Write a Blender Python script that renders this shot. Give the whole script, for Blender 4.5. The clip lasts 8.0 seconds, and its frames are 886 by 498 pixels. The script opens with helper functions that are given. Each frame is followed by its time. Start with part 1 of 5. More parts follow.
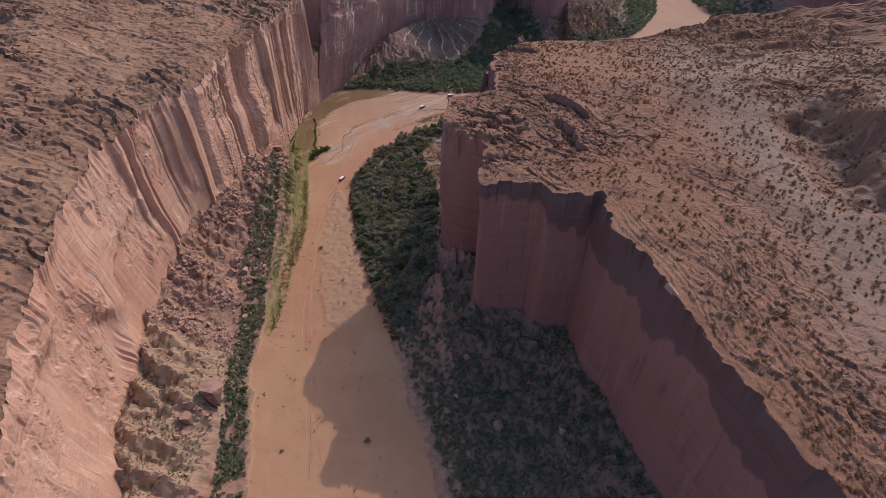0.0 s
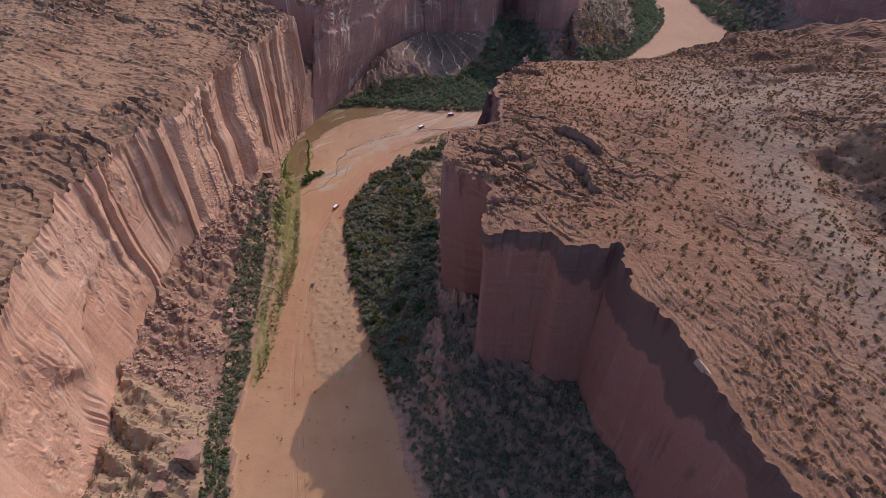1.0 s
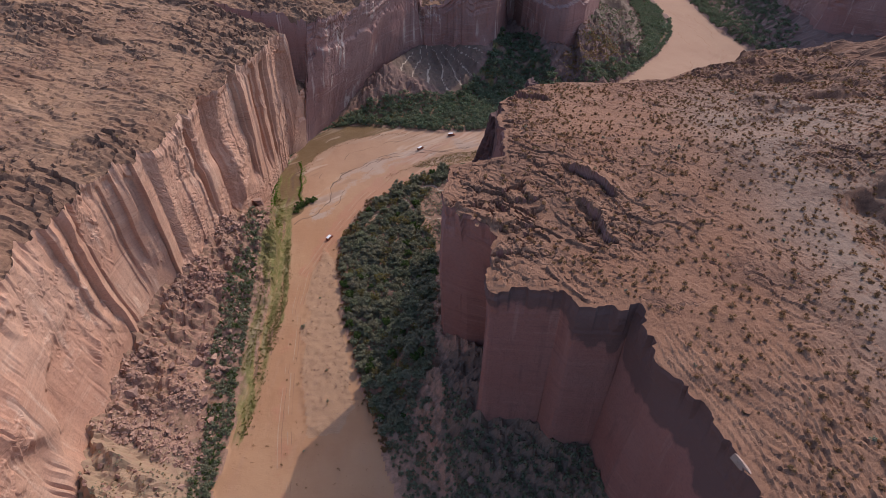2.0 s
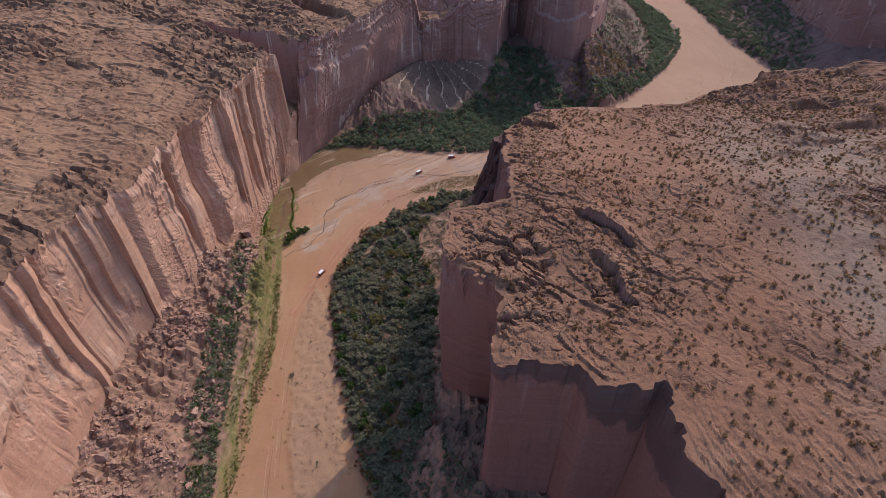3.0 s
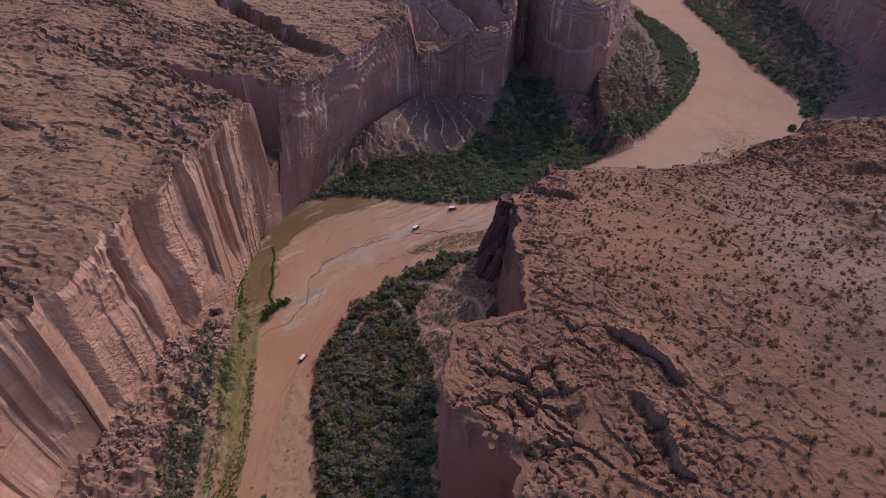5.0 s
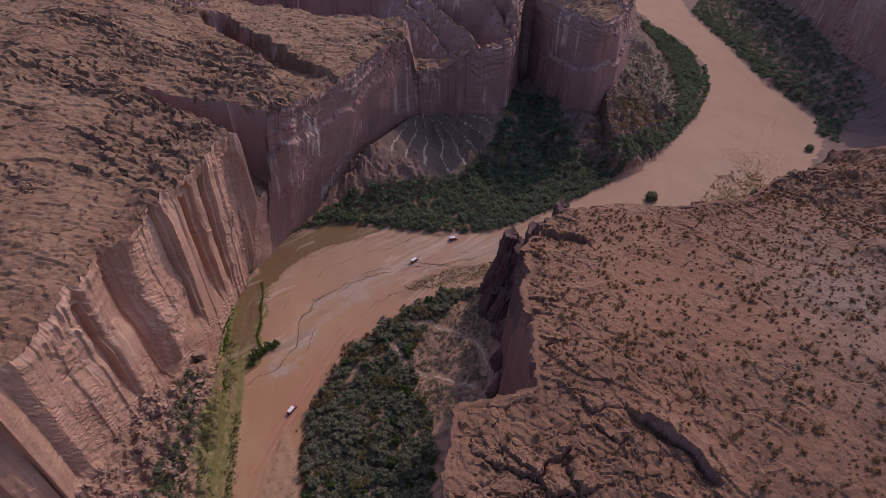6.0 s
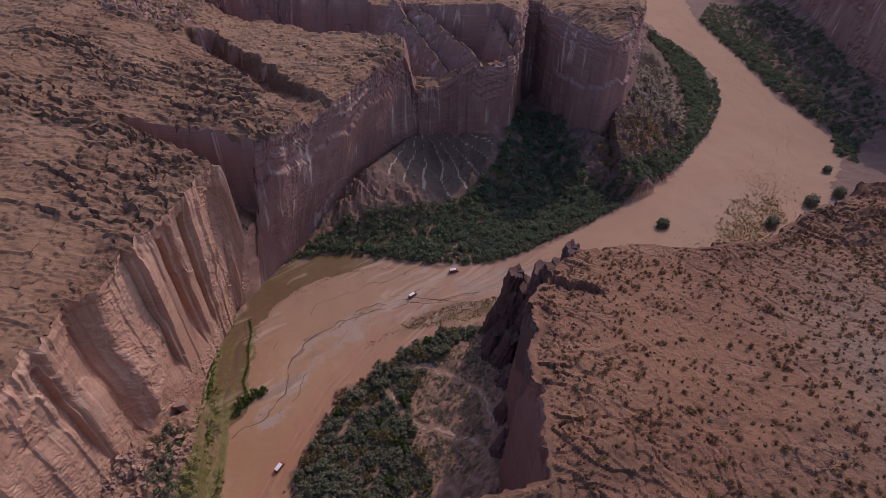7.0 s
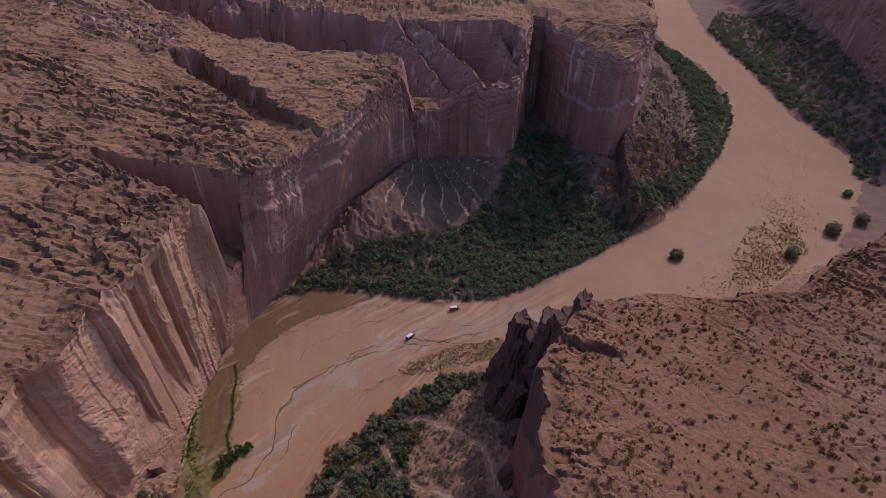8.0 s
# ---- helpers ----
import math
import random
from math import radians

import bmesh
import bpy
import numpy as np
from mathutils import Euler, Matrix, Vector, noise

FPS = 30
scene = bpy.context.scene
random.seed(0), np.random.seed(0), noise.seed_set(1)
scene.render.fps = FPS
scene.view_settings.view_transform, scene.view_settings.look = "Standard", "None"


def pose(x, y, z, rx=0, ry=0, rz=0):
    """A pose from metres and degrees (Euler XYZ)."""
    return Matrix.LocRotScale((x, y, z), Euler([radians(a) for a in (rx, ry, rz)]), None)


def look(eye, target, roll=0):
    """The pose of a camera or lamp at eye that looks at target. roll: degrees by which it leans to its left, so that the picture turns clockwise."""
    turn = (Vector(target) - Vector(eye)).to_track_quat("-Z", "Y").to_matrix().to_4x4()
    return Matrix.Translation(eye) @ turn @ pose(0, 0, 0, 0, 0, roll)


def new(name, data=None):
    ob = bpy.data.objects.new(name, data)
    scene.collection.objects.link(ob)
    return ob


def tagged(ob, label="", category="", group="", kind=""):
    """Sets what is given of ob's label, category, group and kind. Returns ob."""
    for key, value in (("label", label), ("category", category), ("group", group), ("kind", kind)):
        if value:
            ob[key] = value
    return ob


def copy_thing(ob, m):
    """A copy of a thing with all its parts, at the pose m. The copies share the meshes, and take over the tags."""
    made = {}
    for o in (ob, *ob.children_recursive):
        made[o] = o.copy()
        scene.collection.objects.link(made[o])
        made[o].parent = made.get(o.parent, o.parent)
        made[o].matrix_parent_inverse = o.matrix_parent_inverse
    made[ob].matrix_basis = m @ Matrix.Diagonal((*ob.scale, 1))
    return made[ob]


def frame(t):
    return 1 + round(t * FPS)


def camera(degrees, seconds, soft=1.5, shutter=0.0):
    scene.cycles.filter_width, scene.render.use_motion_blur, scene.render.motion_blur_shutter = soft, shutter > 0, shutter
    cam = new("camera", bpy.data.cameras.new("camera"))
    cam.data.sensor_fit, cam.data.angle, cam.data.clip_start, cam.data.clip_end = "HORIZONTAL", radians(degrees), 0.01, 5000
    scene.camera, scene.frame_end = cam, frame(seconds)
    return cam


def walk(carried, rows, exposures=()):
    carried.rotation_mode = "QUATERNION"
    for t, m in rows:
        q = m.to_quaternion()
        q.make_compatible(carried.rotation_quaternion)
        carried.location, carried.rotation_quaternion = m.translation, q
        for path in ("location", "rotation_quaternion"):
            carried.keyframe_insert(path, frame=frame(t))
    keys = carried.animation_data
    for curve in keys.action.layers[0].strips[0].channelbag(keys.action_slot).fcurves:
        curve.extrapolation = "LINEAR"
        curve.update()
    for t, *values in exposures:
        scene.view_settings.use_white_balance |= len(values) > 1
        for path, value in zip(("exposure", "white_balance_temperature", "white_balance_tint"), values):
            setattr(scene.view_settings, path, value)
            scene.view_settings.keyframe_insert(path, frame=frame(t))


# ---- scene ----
cam = camera(72.5, 8.0, soft=0.75)
HIGH, DOWN = 246.0, 41.5
AHEAD = [(0.0, 0.0), (0.5, 17.25), (1.0, 32.7), (1.5, 48.1), (3.0, 95.75), (3.5, 110.9), (4.0, 127.7),
         (4.5, 142.9), (6.0, 189.0), (6.5, 203.6), (7.0, 218.0), (7.5, 232.2), (8.0, 248.0)]
EXPOSED = [(0.0, -0.31, 6000, 16), (1.5, -0.27, 5950, 14), (3.0, -0.25, 5900, 13), (3.5, -0.33, 5900, 16), (4.0, -0.49, 5900, 19), (4.5, -0.6, 5900, 22), (6.5, -0.85, 5950, 25), (8.0, -0.93, 5950, 24)]
walk(cam, [(t, pose(0, y, HIGH, 90 - DOWN, 0, 0)) for t, y in AHEAD], exposures=EXPOSED)

# ---- daylight: high sun ahead and to the right ----
SUN_HIGH, SUN_TURN = radians(41.2), radians(38.0)
world = bpy.data.worlds.new("sky")
scene.world = world
world.use_nodes = True
wn = world.node_tree.nodes
sky = wn.new("ShaderNodeTexSky")
sky.sky_type, sky.sun_disc, sky.sun_elevation, sky.sun_rotation = "NISHITA", False, SUN_HIGH, SUN_TURN
sky.dust_density, sky.altitude = 6.0, 1500
wn["Background"].inputs["Strength"].default_value = 0.3
world.node_tree.links.new(sky.outputs[0], wn["Background"].inputs["Color"])
sun = new("sun", bpy.data.lights.new("sun", "SUN"))
sun.data.energy, sun.data.angle, sun.data.color = 2.6, radians(0.55), (1.0, 0.84, 0.66)
toward = Vector((math.sin(SUN_TURN) * math.cos(SUN_HIGH), math.cos(SUN_TURN) * math.cos(SUN_HIGH), math.sin(SUN_HIGH)))
sun.matrix_world = look(toward * 500, (0, 0, 0))


# ---- materials ----
class Mat:
    """A node material with a few short cuts."""

    def __init__(self, name, rough=0.9):
        self.m = bpy.data.materials.new(name)
        self.m.use_nodes = True
        self.t = self.m.node_tree
        self.b = self.t.nodes["Principled BSDF"]
        self.b.inputs["Roughness"].default_value = rough
        self.b.inputs["Specular IOR Level"].default_value = 0.25
        self.pos = self.t.nodes.new("ShaderNodeNewGeometry")

    def node(self, kind, **values):
        n = self.t.nodes.new(kind)
        for key, value in values.items():
            setattr(n, key, value)
        return n

    def link(self, a, b):
        self.t.links.new(a, b)

    def scaled(self, sx, sy, sz):
        n = self.node("ShaderNodeVectorMath", operation="MULTIPLY")
        self.link(self.pos.outputs["Position"], n.inputs[0])
        n.inputs[1].default_value = (sx, sy, sz)
        return n.outputs[0]

    def noise(self, sx, sy=None, sz=None, detail=6.0, rough=0.6, distort=0.0):
        sy, sz = sx if sy is None else sy, sx if sz is None else sz
        n = self.node("ShaderNodeTexNoise")
        self.link(self.scaled(sx, sy, sz), n.inputs["Vector"])
        n.inputs["Scale"].default_value = 1.0
        n.inputs["Detail"].default_value, n.inputs["Roughness"].default_value = detail, rough
        n.inputs["Distortion"].default_value = distort
        return n.outputs["Fac"]

    def ramp(self, fac, lo, hi, a=0.0, b=1.0):
        n = self.node("ShaderNodeMapRange", interpolation_type="SMOOTHSTEP")
        self.link(fac, n.inputs["Value"])
        for key, value in zip(("From Min", "From Max", "To Min", "To Max"), (lo, hi, a, b)):
            n.inputs[key].default_value = value
        return n.outputs["Result"]

    def calc(self, op, a, b):
        n = self.node("ShaderNodeMath", operation=op)
        for k, v in ((0, a), (1, b)):
            if isinstance(v, (int, float)):
                n.inputs[k].default_value = v
            else:
                self.link(v, n.inputs[k])
        return n.outputs[0]

    def mix(self, fac, a, b, blend="MIX"):
        n = self.node("ShaderNodeMix", data_type="RGBA", blend_type=blend)
        for k, v in ((0, fac), (6, a), (7, b)):
            if isinstance(v, tuple):
                n.inputs[k].default_value = (*v, 1.0)
            elif isinstance(v, (int, float)):
                n.inputs[k].default_value = v
            else:
                self.link(v, n.inputs[k])
        return n.outputs[2]

    def attribute(self, name):
        n = self.node("ShaderNodeAttribute", attribute_name=name)
        s = self.node("ShaderNodeSeparateColor")
        self.link(n.outputs["Color"], s.inputs[0])
        return (*s.outputs, n.outputs["Alpha"])

    def slope(self):
        n = self.node("ShaderNodeSeparateXYZ")
        self.link(self.pos.outputs["True Normal"], n.inputs[0])
        return n.outputs[2]

    def done(self, colour, bump=None, strength=0.5, distance=0.3, rough=None):
        if isinstance(colour, tuple):
            self.b.inputs["Base Color"].default_value = (*colour, 1)
        else:
            self.link(colour, self.b.inputs["Base Color"])
        if bump is not None:
            n = self.node("ShaderNodeBump")
            n.inputs["Strength"].default_value, n.inputs["Distance"].default_value = strength, distance
            self.link(bump, n.inputs["Height"])
            self.link(n.outputs[0], self.b.inputs["Normal"])
        if rough is not None:
            self.link(rough, self.b.inputs["Roughness"])
        return self.m


def rock_wall(name, base, pale, dark, red, runs=0.55, varnished=0.4, seams=0.22, cap=None):
    """Sandstone cliff: bedding bands, pale and dark run-off streaks, fine grain."""
    m = Mat(name, 0.93)
    c = m.mix(m.ramp(m.noise(0.02, 0.02, 0.03, 4), 0.35, 0.65), base, red)
    bands = m.noise(0.02, 0.02, 0.5, 6, 0.65, 0.3)
    patchy = m.ramp(m.noise(0.035, 0.035, 0.045, 4), 0.42, 0.62)
    c = m.mix(m.calc("MULTIPLY", m.ramp(bands, 0.52, 0.7, 0, 0.5), patchy), c, pale)
    c = m.mix(m.calc("MULTIPLY", m.ramp(bands, 0.45, 0.3, 0, 0.5), patchy), c, dark)
    streak = m.noise(0.26, 0.26, 0.010, 6, 0.6, 0.25)
    c = m.mix(m.calc("MULTIPLY", m.ramp(streak, 0.54, 0.63, 0, runs), m.ramp(m.noise(0.03, 0.03, 0.02, 3), 0.46, 0.60)), c, pale)
    varnish = m.noise(0.17, 0.17, 0.008, 6, 0.62, 0.25)
    c = m.mix(m.calc("MULTIPLY", m.ramp(varnish, 0.54, 0.66, 0, varnished), m.ramp(m.noise(0.022, 0.022, 0.03, 3), 0.48, 0.62)), c, dark)
    top = m.ramp(m.slope(), 0.5, 0.85)
    c = m.mix(m.calc("MULTIPLY", top, 0.45), c, tuple(0.5 * (p + q) for p, q in zip(base, pale)))
    grain = m.noise(0.9, 0.9, 1.3, 8, 0.7)
    c = m.mix(m.ramp(grain, 0.42, 0.75, 0.0, 0.45), c, dark)
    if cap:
        # darker band under the rim, as deep as the cap attribute says
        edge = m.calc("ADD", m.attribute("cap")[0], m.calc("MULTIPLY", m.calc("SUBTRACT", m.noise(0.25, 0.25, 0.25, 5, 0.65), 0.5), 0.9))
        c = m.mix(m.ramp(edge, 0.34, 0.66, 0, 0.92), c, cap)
    # thin bedding partings and upright cracks, in some stretches
    seam = m.noise(0.045, 0.045, 1.1, 3, 0.55, 0.2)
    seam = m.calc("MULTIPLY", m.calc("MULTIPLY", m.ramp(seam, 0.47, 0.51), m.ramp(seam, 0.55, 0.51)), m.ramp(m.noise(0.05, 0.05, 0.06, 3), 0.44, 0.58))
    crack = m.noise(0.15, 0.15, 0.012, 4, 0.55, 0.2)
    crack = m.calc("MULTIPLY", m.calc("MULTIPLY", m.ramp(crack, 0.485, 0.505), m.ramp(crack, 0.525, 0.505)), m.ramp(m.noise(0.04, 0.04, 0.04, 4), 0.46, 0.58))
    lines = m.calc("MAXIMUM", seam, crack)
    c = m.mix(m.calc("MULTIPLY", lines, seams), c, dark)
    relief = m.calc("SUBTRACT", m.calc("ADD", grain, bands), m.calc("MULTIPLY", lines, 2.0 * seams))
    return m.done(c, relief, 0.6, 0.45)


def rock_top(name, base, pale, dark, sand, bare=0.5, plain_soil=None):
    """Weathered slabs and blown sand on the plateaus."""
    m = Mat(name, 0.95)
    big = m.noise(0.018, 0.018, 0.018, 5, 0.6)
    c = m.mix(m.ramp(big, 0.36, 0.64), base, pale)
    beds = m.noise(0.05, 0.05, 0.9, 5, 0.6)
    c = m.mix(m.ramp(beds, 0.54, 0.68, 0, 0.3), c, dark)
    flat = m.ramp(m.slope(), 0.82, 0.97)
    patch = m.ramp(m.noise(0.035, 0.035, 0.035, 6, 0.62), bare - 0.06, bare + 0.08)
    c = m.mix(m.calc("MULTIPLY", m.calc("MULTIPLY", flat, patch), 0.85), c, sand)
    if plain_soil:
        # greyer soil on the broad middle of the mesa
        xyz = m.node("ShaderNodeSeparateXYZ")
        m.link(m.pos.outputs["Position"], xyz.inputs[0])
        wide = m.calc("MULTIPLY", m.calc("MULTIPLY", m.ramp(xyz.outputs[0], 106, 148), m.ramp(xyz.outputs[0], 290, 230)), m.ramp(xyz.outputs[1], 430, 330))
        c = m.mix(m.calc("MULTIPLY", m.calc("MULTIPLY", wide, flat), m.ramp(big, 0.3, 0.6, 0.55, 0.9)), c, plain_soil)
    bare_rock = m.attribute("bare")[0]
    weather = m.mix(0.5, pale, dark)
    c = m.mix(m.calc("MULTIPLY", bare_rock, m.ramp(m.noise(0.06, 0.1, 0.1, 6, 0.66), 0.36, 0.62, 0.15, 0.75)), c, weather)
    c = m.mix(m.ramp(m.noise(0.028, 0.05, 0.05, 6, 0.66), 0.54, 0.66, 0, 0.45), c, dark)
    # ledge sides darkened by slope, shade put into the rock colour
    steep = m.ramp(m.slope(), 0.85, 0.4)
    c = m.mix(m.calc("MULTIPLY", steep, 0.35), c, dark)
    warp = m.node("ShaderNodeVectorMath", operation="ADD")
    wob = m.node("ShaderNodeTexNoise")
    m.link(m.scaled(0.16, 0.16, 0.16), wob.inputs["Vector"])
    wob.inputs["Scale"].default_value, wob.inputs["Detail"].default_value = 1.0, 5.0
    big_wob = m.node("ShaderNodeVectorMath", operation="MULTIPLY")
    m.link(wob.outputs["Color"], big_wob.inputs[0])
    big_wob.inputs[1].default_value = (3.0, 3.0, 3.0)
    m.link(m.scaled(0.17, 0.30, 0.5), warp.inputs[0])
    m.link(big_wob.outputs[0], warp.inputs[1])
    cell = m.node("ShaderNodeTexVoronoi", feature="F1")
    crack = m.node("ShaderNodeTexVoronoi", feature="DISTANCE_TO_EDGE")
    for n in (cell, crack):
        m.link(warp.outputs[0], n.inputs["Vector"])
        n.inputs["Scale"].default_value = 1.0
    tone = m.node("ShaderNodeSeparateColor")
    m.link(cell.outputs["Color"], tone.inputs[0])
    rocky = m.calc("MULTIPLY", m.ramp(m.noise(0.045, 0.045, 0.045, 4), 0.52, 0.40), m.ramp(patch, 0.7, 0.2))
    c = m.mix(m.calc("MULTIPLY", m.ramp(tone.outputs[0], 0.2, 1.0, 0.0, 0.55), rocky), c, pale)
    c = m.mix(m.calc("MULTIPLY", m.ramp(tone.outputs[1], 0.4, 1.0, 0.0, 0.5), rocky), c, dark)
    gap = m.calc("MULTIPLY", m.ramp(crack.outputs["Distance"], 0.09, 0.02), rocky)
    c = m.mix(m.calc("MULTIPLY", gap, 0.8), c, dark)
    speck = m.noise(0.55, 0.55, 0.55, 8, 0.75)
    c = m.mix(m.ramp(speck, 0.52, 0.66, 0, 0.6), c, dark)
    c = m.mix(m.ramp(speck, 0.46, 0.34, 0, 0.5), c, pale)
    fine = m.noise(2.3, 2.3, 2.3, 5, 0.75)
    c = m.mix(m.ramp(fine, 0.55, 0.68, 0, 0.6), c, dark)
    relief = m.calc("SUBTRACT", m.calc("ADD", speck, m.calc("MULTIPLY", fine, 0.3)), m.calc("MULTIPLY", gap, 0.8))
    return m.done(c, relief, 0.75, 0.5)


def ground_material():
    m = Mat("wash_ground", 0.92)
    green, silt, track, gravel = m.attribute("zone_a")
    soil, wet, path, dark_line = m.attribute("zone_b")
    big = m.noise(0.02, 0.02, 0.02, 5)
    c = m.mix(m.ramp(big, 0.38, 0.62), (0.365, 0.195, 0.10), (0.41, 0.235, 0.125))
    flow = m.noise(0.22, 0.05, 0.1, 6, 0.6, 0.4)
    c = m.mix(m.ramp(flow, 0.5, 0.7, 0, 0.35), c, (0.375, 0.215, 0.13))
    soft = m.noise(0.35, 0.35, 0.35, 6, 0.7)
    fine = m.noise(2.2, 2.2, 2.2, 5, 0.7)

    def zone(value, lo=0.30, hi=0.62):
        return m.ramp(m.calc("ADD", value, m.calc("MULTIPLY", m.calc("SUBTRACT", soft, 0.5), 0.7)), lo, hi)

    c = m.mix(m.calc("MULTIPLY", zone(m.calc("ADD", silt, m.calc("MULTIPLY", m.calc("SUBTRACT", m.noise(0.9, 0.5, 0.9, 5, 0.7), 0.5), 1.3)), 0.35, 0.9), 0.75), c, (0.40, 0.315, 0.25))
    c = m.mix(m.calc("MULTIPLY", zone(track), 0.75), c, (0.39, 0.185, 0.105))
    g = m.mix(m.ramp(fine, 0.46, 0.62), (0.41, 0.255, 0.15), (0.27, 0.165, 0.098))
    c = m.mix(m.calc("MULTIPLY", zone(gravel), 0.75), c, g)
    e = m.mix(m.ramp(soft, 0.4, 0.6), (0.35, 0.195, 0.13), (0.225, 0.135, 0.086))
    e = m.mix(m.ramp(fine, 0.5, 0.7, 0, 0.7), e, (0.36, 0.24, 0.17))
    tint = m.attribute("zone_c")[1]
    e = m.mix(m.calc("MULTIPLY", tint, m.ramp(soft, 0.3, 0.6, 0.4, 0.9)), e, (0.34, 0.235, 0.145))
    # far soil mixed greyer and darker, shade and haze put into its colour
    far = m.attribute("zone_c")[2]
    e = m.mix(m.ramp(far, 0.86, 1.0, 0, 0.75), e, m.mix(m.ramp(fine, 0.42, 0.62), (0.225, 0.14, 0.115), (0.125, 0.08, 0.068)))
    # darker ground tint, used under the mesa, below the tower and on the cone
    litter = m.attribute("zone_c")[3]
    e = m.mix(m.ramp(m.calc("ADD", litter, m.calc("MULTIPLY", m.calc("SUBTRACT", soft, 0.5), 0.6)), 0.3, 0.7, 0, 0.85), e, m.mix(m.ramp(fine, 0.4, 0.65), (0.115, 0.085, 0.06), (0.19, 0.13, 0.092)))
    # far sand mixed paler and duller to imitate distance haze
    c = m.mix(m.calc("MULTIPLY", far, 0.55), c, (0.365, 0.237, 0.168))
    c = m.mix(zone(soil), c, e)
    c = m.mix(m.calc("MULTIPLY", zone(wet), 0.85), c, (0.14, 0.09, 0.04))
    lush = m.mix(m.ramp(soft, 0.4, 0.65), (0.12, 0.125, 0.03), (0.25, 0.195, 0.08))
    c = m.mix(m.calc("MULTIPLY", zone(green, 0.3, 0.75), 0.9), c, lush)
    c = m.mix(zone(path, 0.4, 0.8), c, (0.45, 0.34, 0.25))
    c = m.mix(m.calc("MULTIPLY", zone(dark_line, 0.4, 0.7), 0.6), c, (0.13, 0.085, 0.06))
    c = m.mix(m.ramp(fine, 0.56, 0.75, 0, 0.3), c, (0.2, 0.12, 0.08))
    streaks = m.attribute("zone_c")[0]
    c = m.mix(m.ramp(streaks, 0.55, 0.8, 0, 0.4), c, (0.52, 0.39, 0.29))
    c = m.mix(m.ramp(streaks, 0.45, 0.2, 0, 0.45), c, (0.25, 0.155, 0.10))
    shine = m.ramp(zone(wet), 0.3, 1.0, 0.92, 0.38)
    return m.done(c, m.calc("ADD", soft, m.calc("MULTIPLY", fine, 0.6)), 0.55, 0.35, shine)


def leafy(name, one, two, three):
    m = Mat(name, 0.85)
    m.b.inputs["Specular IOR Level"].default_value = 0.05
    info = m.node("ShaderNodeObjectInfo")
    isle = m.pos.outputs["Random Per Island"]
    c = m.mix(isle, one, two)
    c = m.mix(m.ramp(info.outputs["Random"], 0.2, 1.0, 0, 0.75), c, three)
    c = m.mix(m.ramp(m.noise(0.12, 0.12, 0.12, 3), 0.4, 0.65, 0, 0.6), c, three)
    thin = m.node("ShaderNodeBsdfTranslucent")
    both = m.node("ShaderNodeMixShader")
    m.link(c, thin.inputs["Color"])
    both.inputs[0].default_value = 0.45
    m.link(m.b.outputs[0], both.inputs[1])
    m.link(thin.outputs[0], both.inputs[2])
    m.link(both.outputs[0], m.t.nodes["Material Output"].inputs["Surface"])
    return m.done(c)


def plain(name, colour, rough=0.6, metal=0.0, grain=0.25, scale=3.0):
    m = Mat(name, rough)
    m.b.inputs["Metallic"].default_value = metal
    c = m.mix(m.ramp(m.noise(scale), 0.35, 0.7, 0, grain), colour, tuple(v * 0.5 for v in colour))
    return m.done(c)


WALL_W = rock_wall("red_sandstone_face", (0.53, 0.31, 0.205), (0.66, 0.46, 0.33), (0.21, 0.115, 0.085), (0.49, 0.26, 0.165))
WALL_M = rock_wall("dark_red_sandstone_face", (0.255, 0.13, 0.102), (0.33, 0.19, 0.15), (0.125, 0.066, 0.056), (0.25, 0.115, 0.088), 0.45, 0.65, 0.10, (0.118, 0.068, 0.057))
# pinnacle and fin rock, darkened so their shade sits in the colour
SHADE_ROCK = rock_wall("shade_darkened_rock", (0.125, 0.072, 0.06), (0.18, 0.105, 0.085), (0.07, 0.042, 0.037), (0.115, 0.06, 0.05))
# darker, greyer copy of the sandstone; shade and far haze are in its colour
WALL_N = rock_wall("shade_sandstone_face", (0.335, 0.195, 0.155), (0.58, 0.43, 0.34), (0.165, 0.10, 0.09), (0.325, 0.168, 0.132), 1.0, 0.5)
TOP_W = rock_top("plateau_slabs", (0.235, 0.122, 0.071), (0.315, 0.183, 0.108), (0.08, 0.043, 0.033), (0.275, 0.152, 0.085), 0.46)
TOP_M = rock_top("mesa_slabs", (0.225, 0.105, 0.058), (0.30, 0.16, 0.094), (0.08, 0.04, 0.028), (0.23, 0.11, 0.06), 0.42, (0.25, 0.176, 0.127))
GROUND = ground_material()
LEAF_GROVE = leafy("olive_leaves", (0.15, 0.165, 0.095), (0.285, 0.30, 0.18), (0.29, 0.26, 0.175))
LEAF_RIVER = leafy("dark_river_leaves", (0.11, 0.14, 0.085), (0.225, 0.27, 0.155), (0.21, 0.205, 0.13))
LEAF_LUSH = leafy("green_leaves", (0.05, 0.085, 0.02), (0.12, 0.17, 0.05), (0.10, 0.13, 0.045))
LEAF_DRY = leafy("dry_scrub", (0.20, 0.108, 0.055), (0.33, 0.185, 0.095), (0.22, 0.145, 0.07))
LEAF_BRIGHT = leafy("fresh_grass", (0.09, 0.17, 0.015), (0.16, 0.26, 0.03), (0.12, 0.19, 0.025))
LEAF_STRAW = leafy("straw_grass", (0.26, 0.17, 0.07), (0.38, 0.26, 0.11), (0.24, 0.19, 0.07))
LEAF_OLIVE = leafy("olive_grass", (0.13, 0.125, 0.035), (0.25, 0.22, 0.075), (0.22, 0.165, 0.07))
BARK = plain("grey_bark", (0.20, 0.155, 0.12), 0.9)
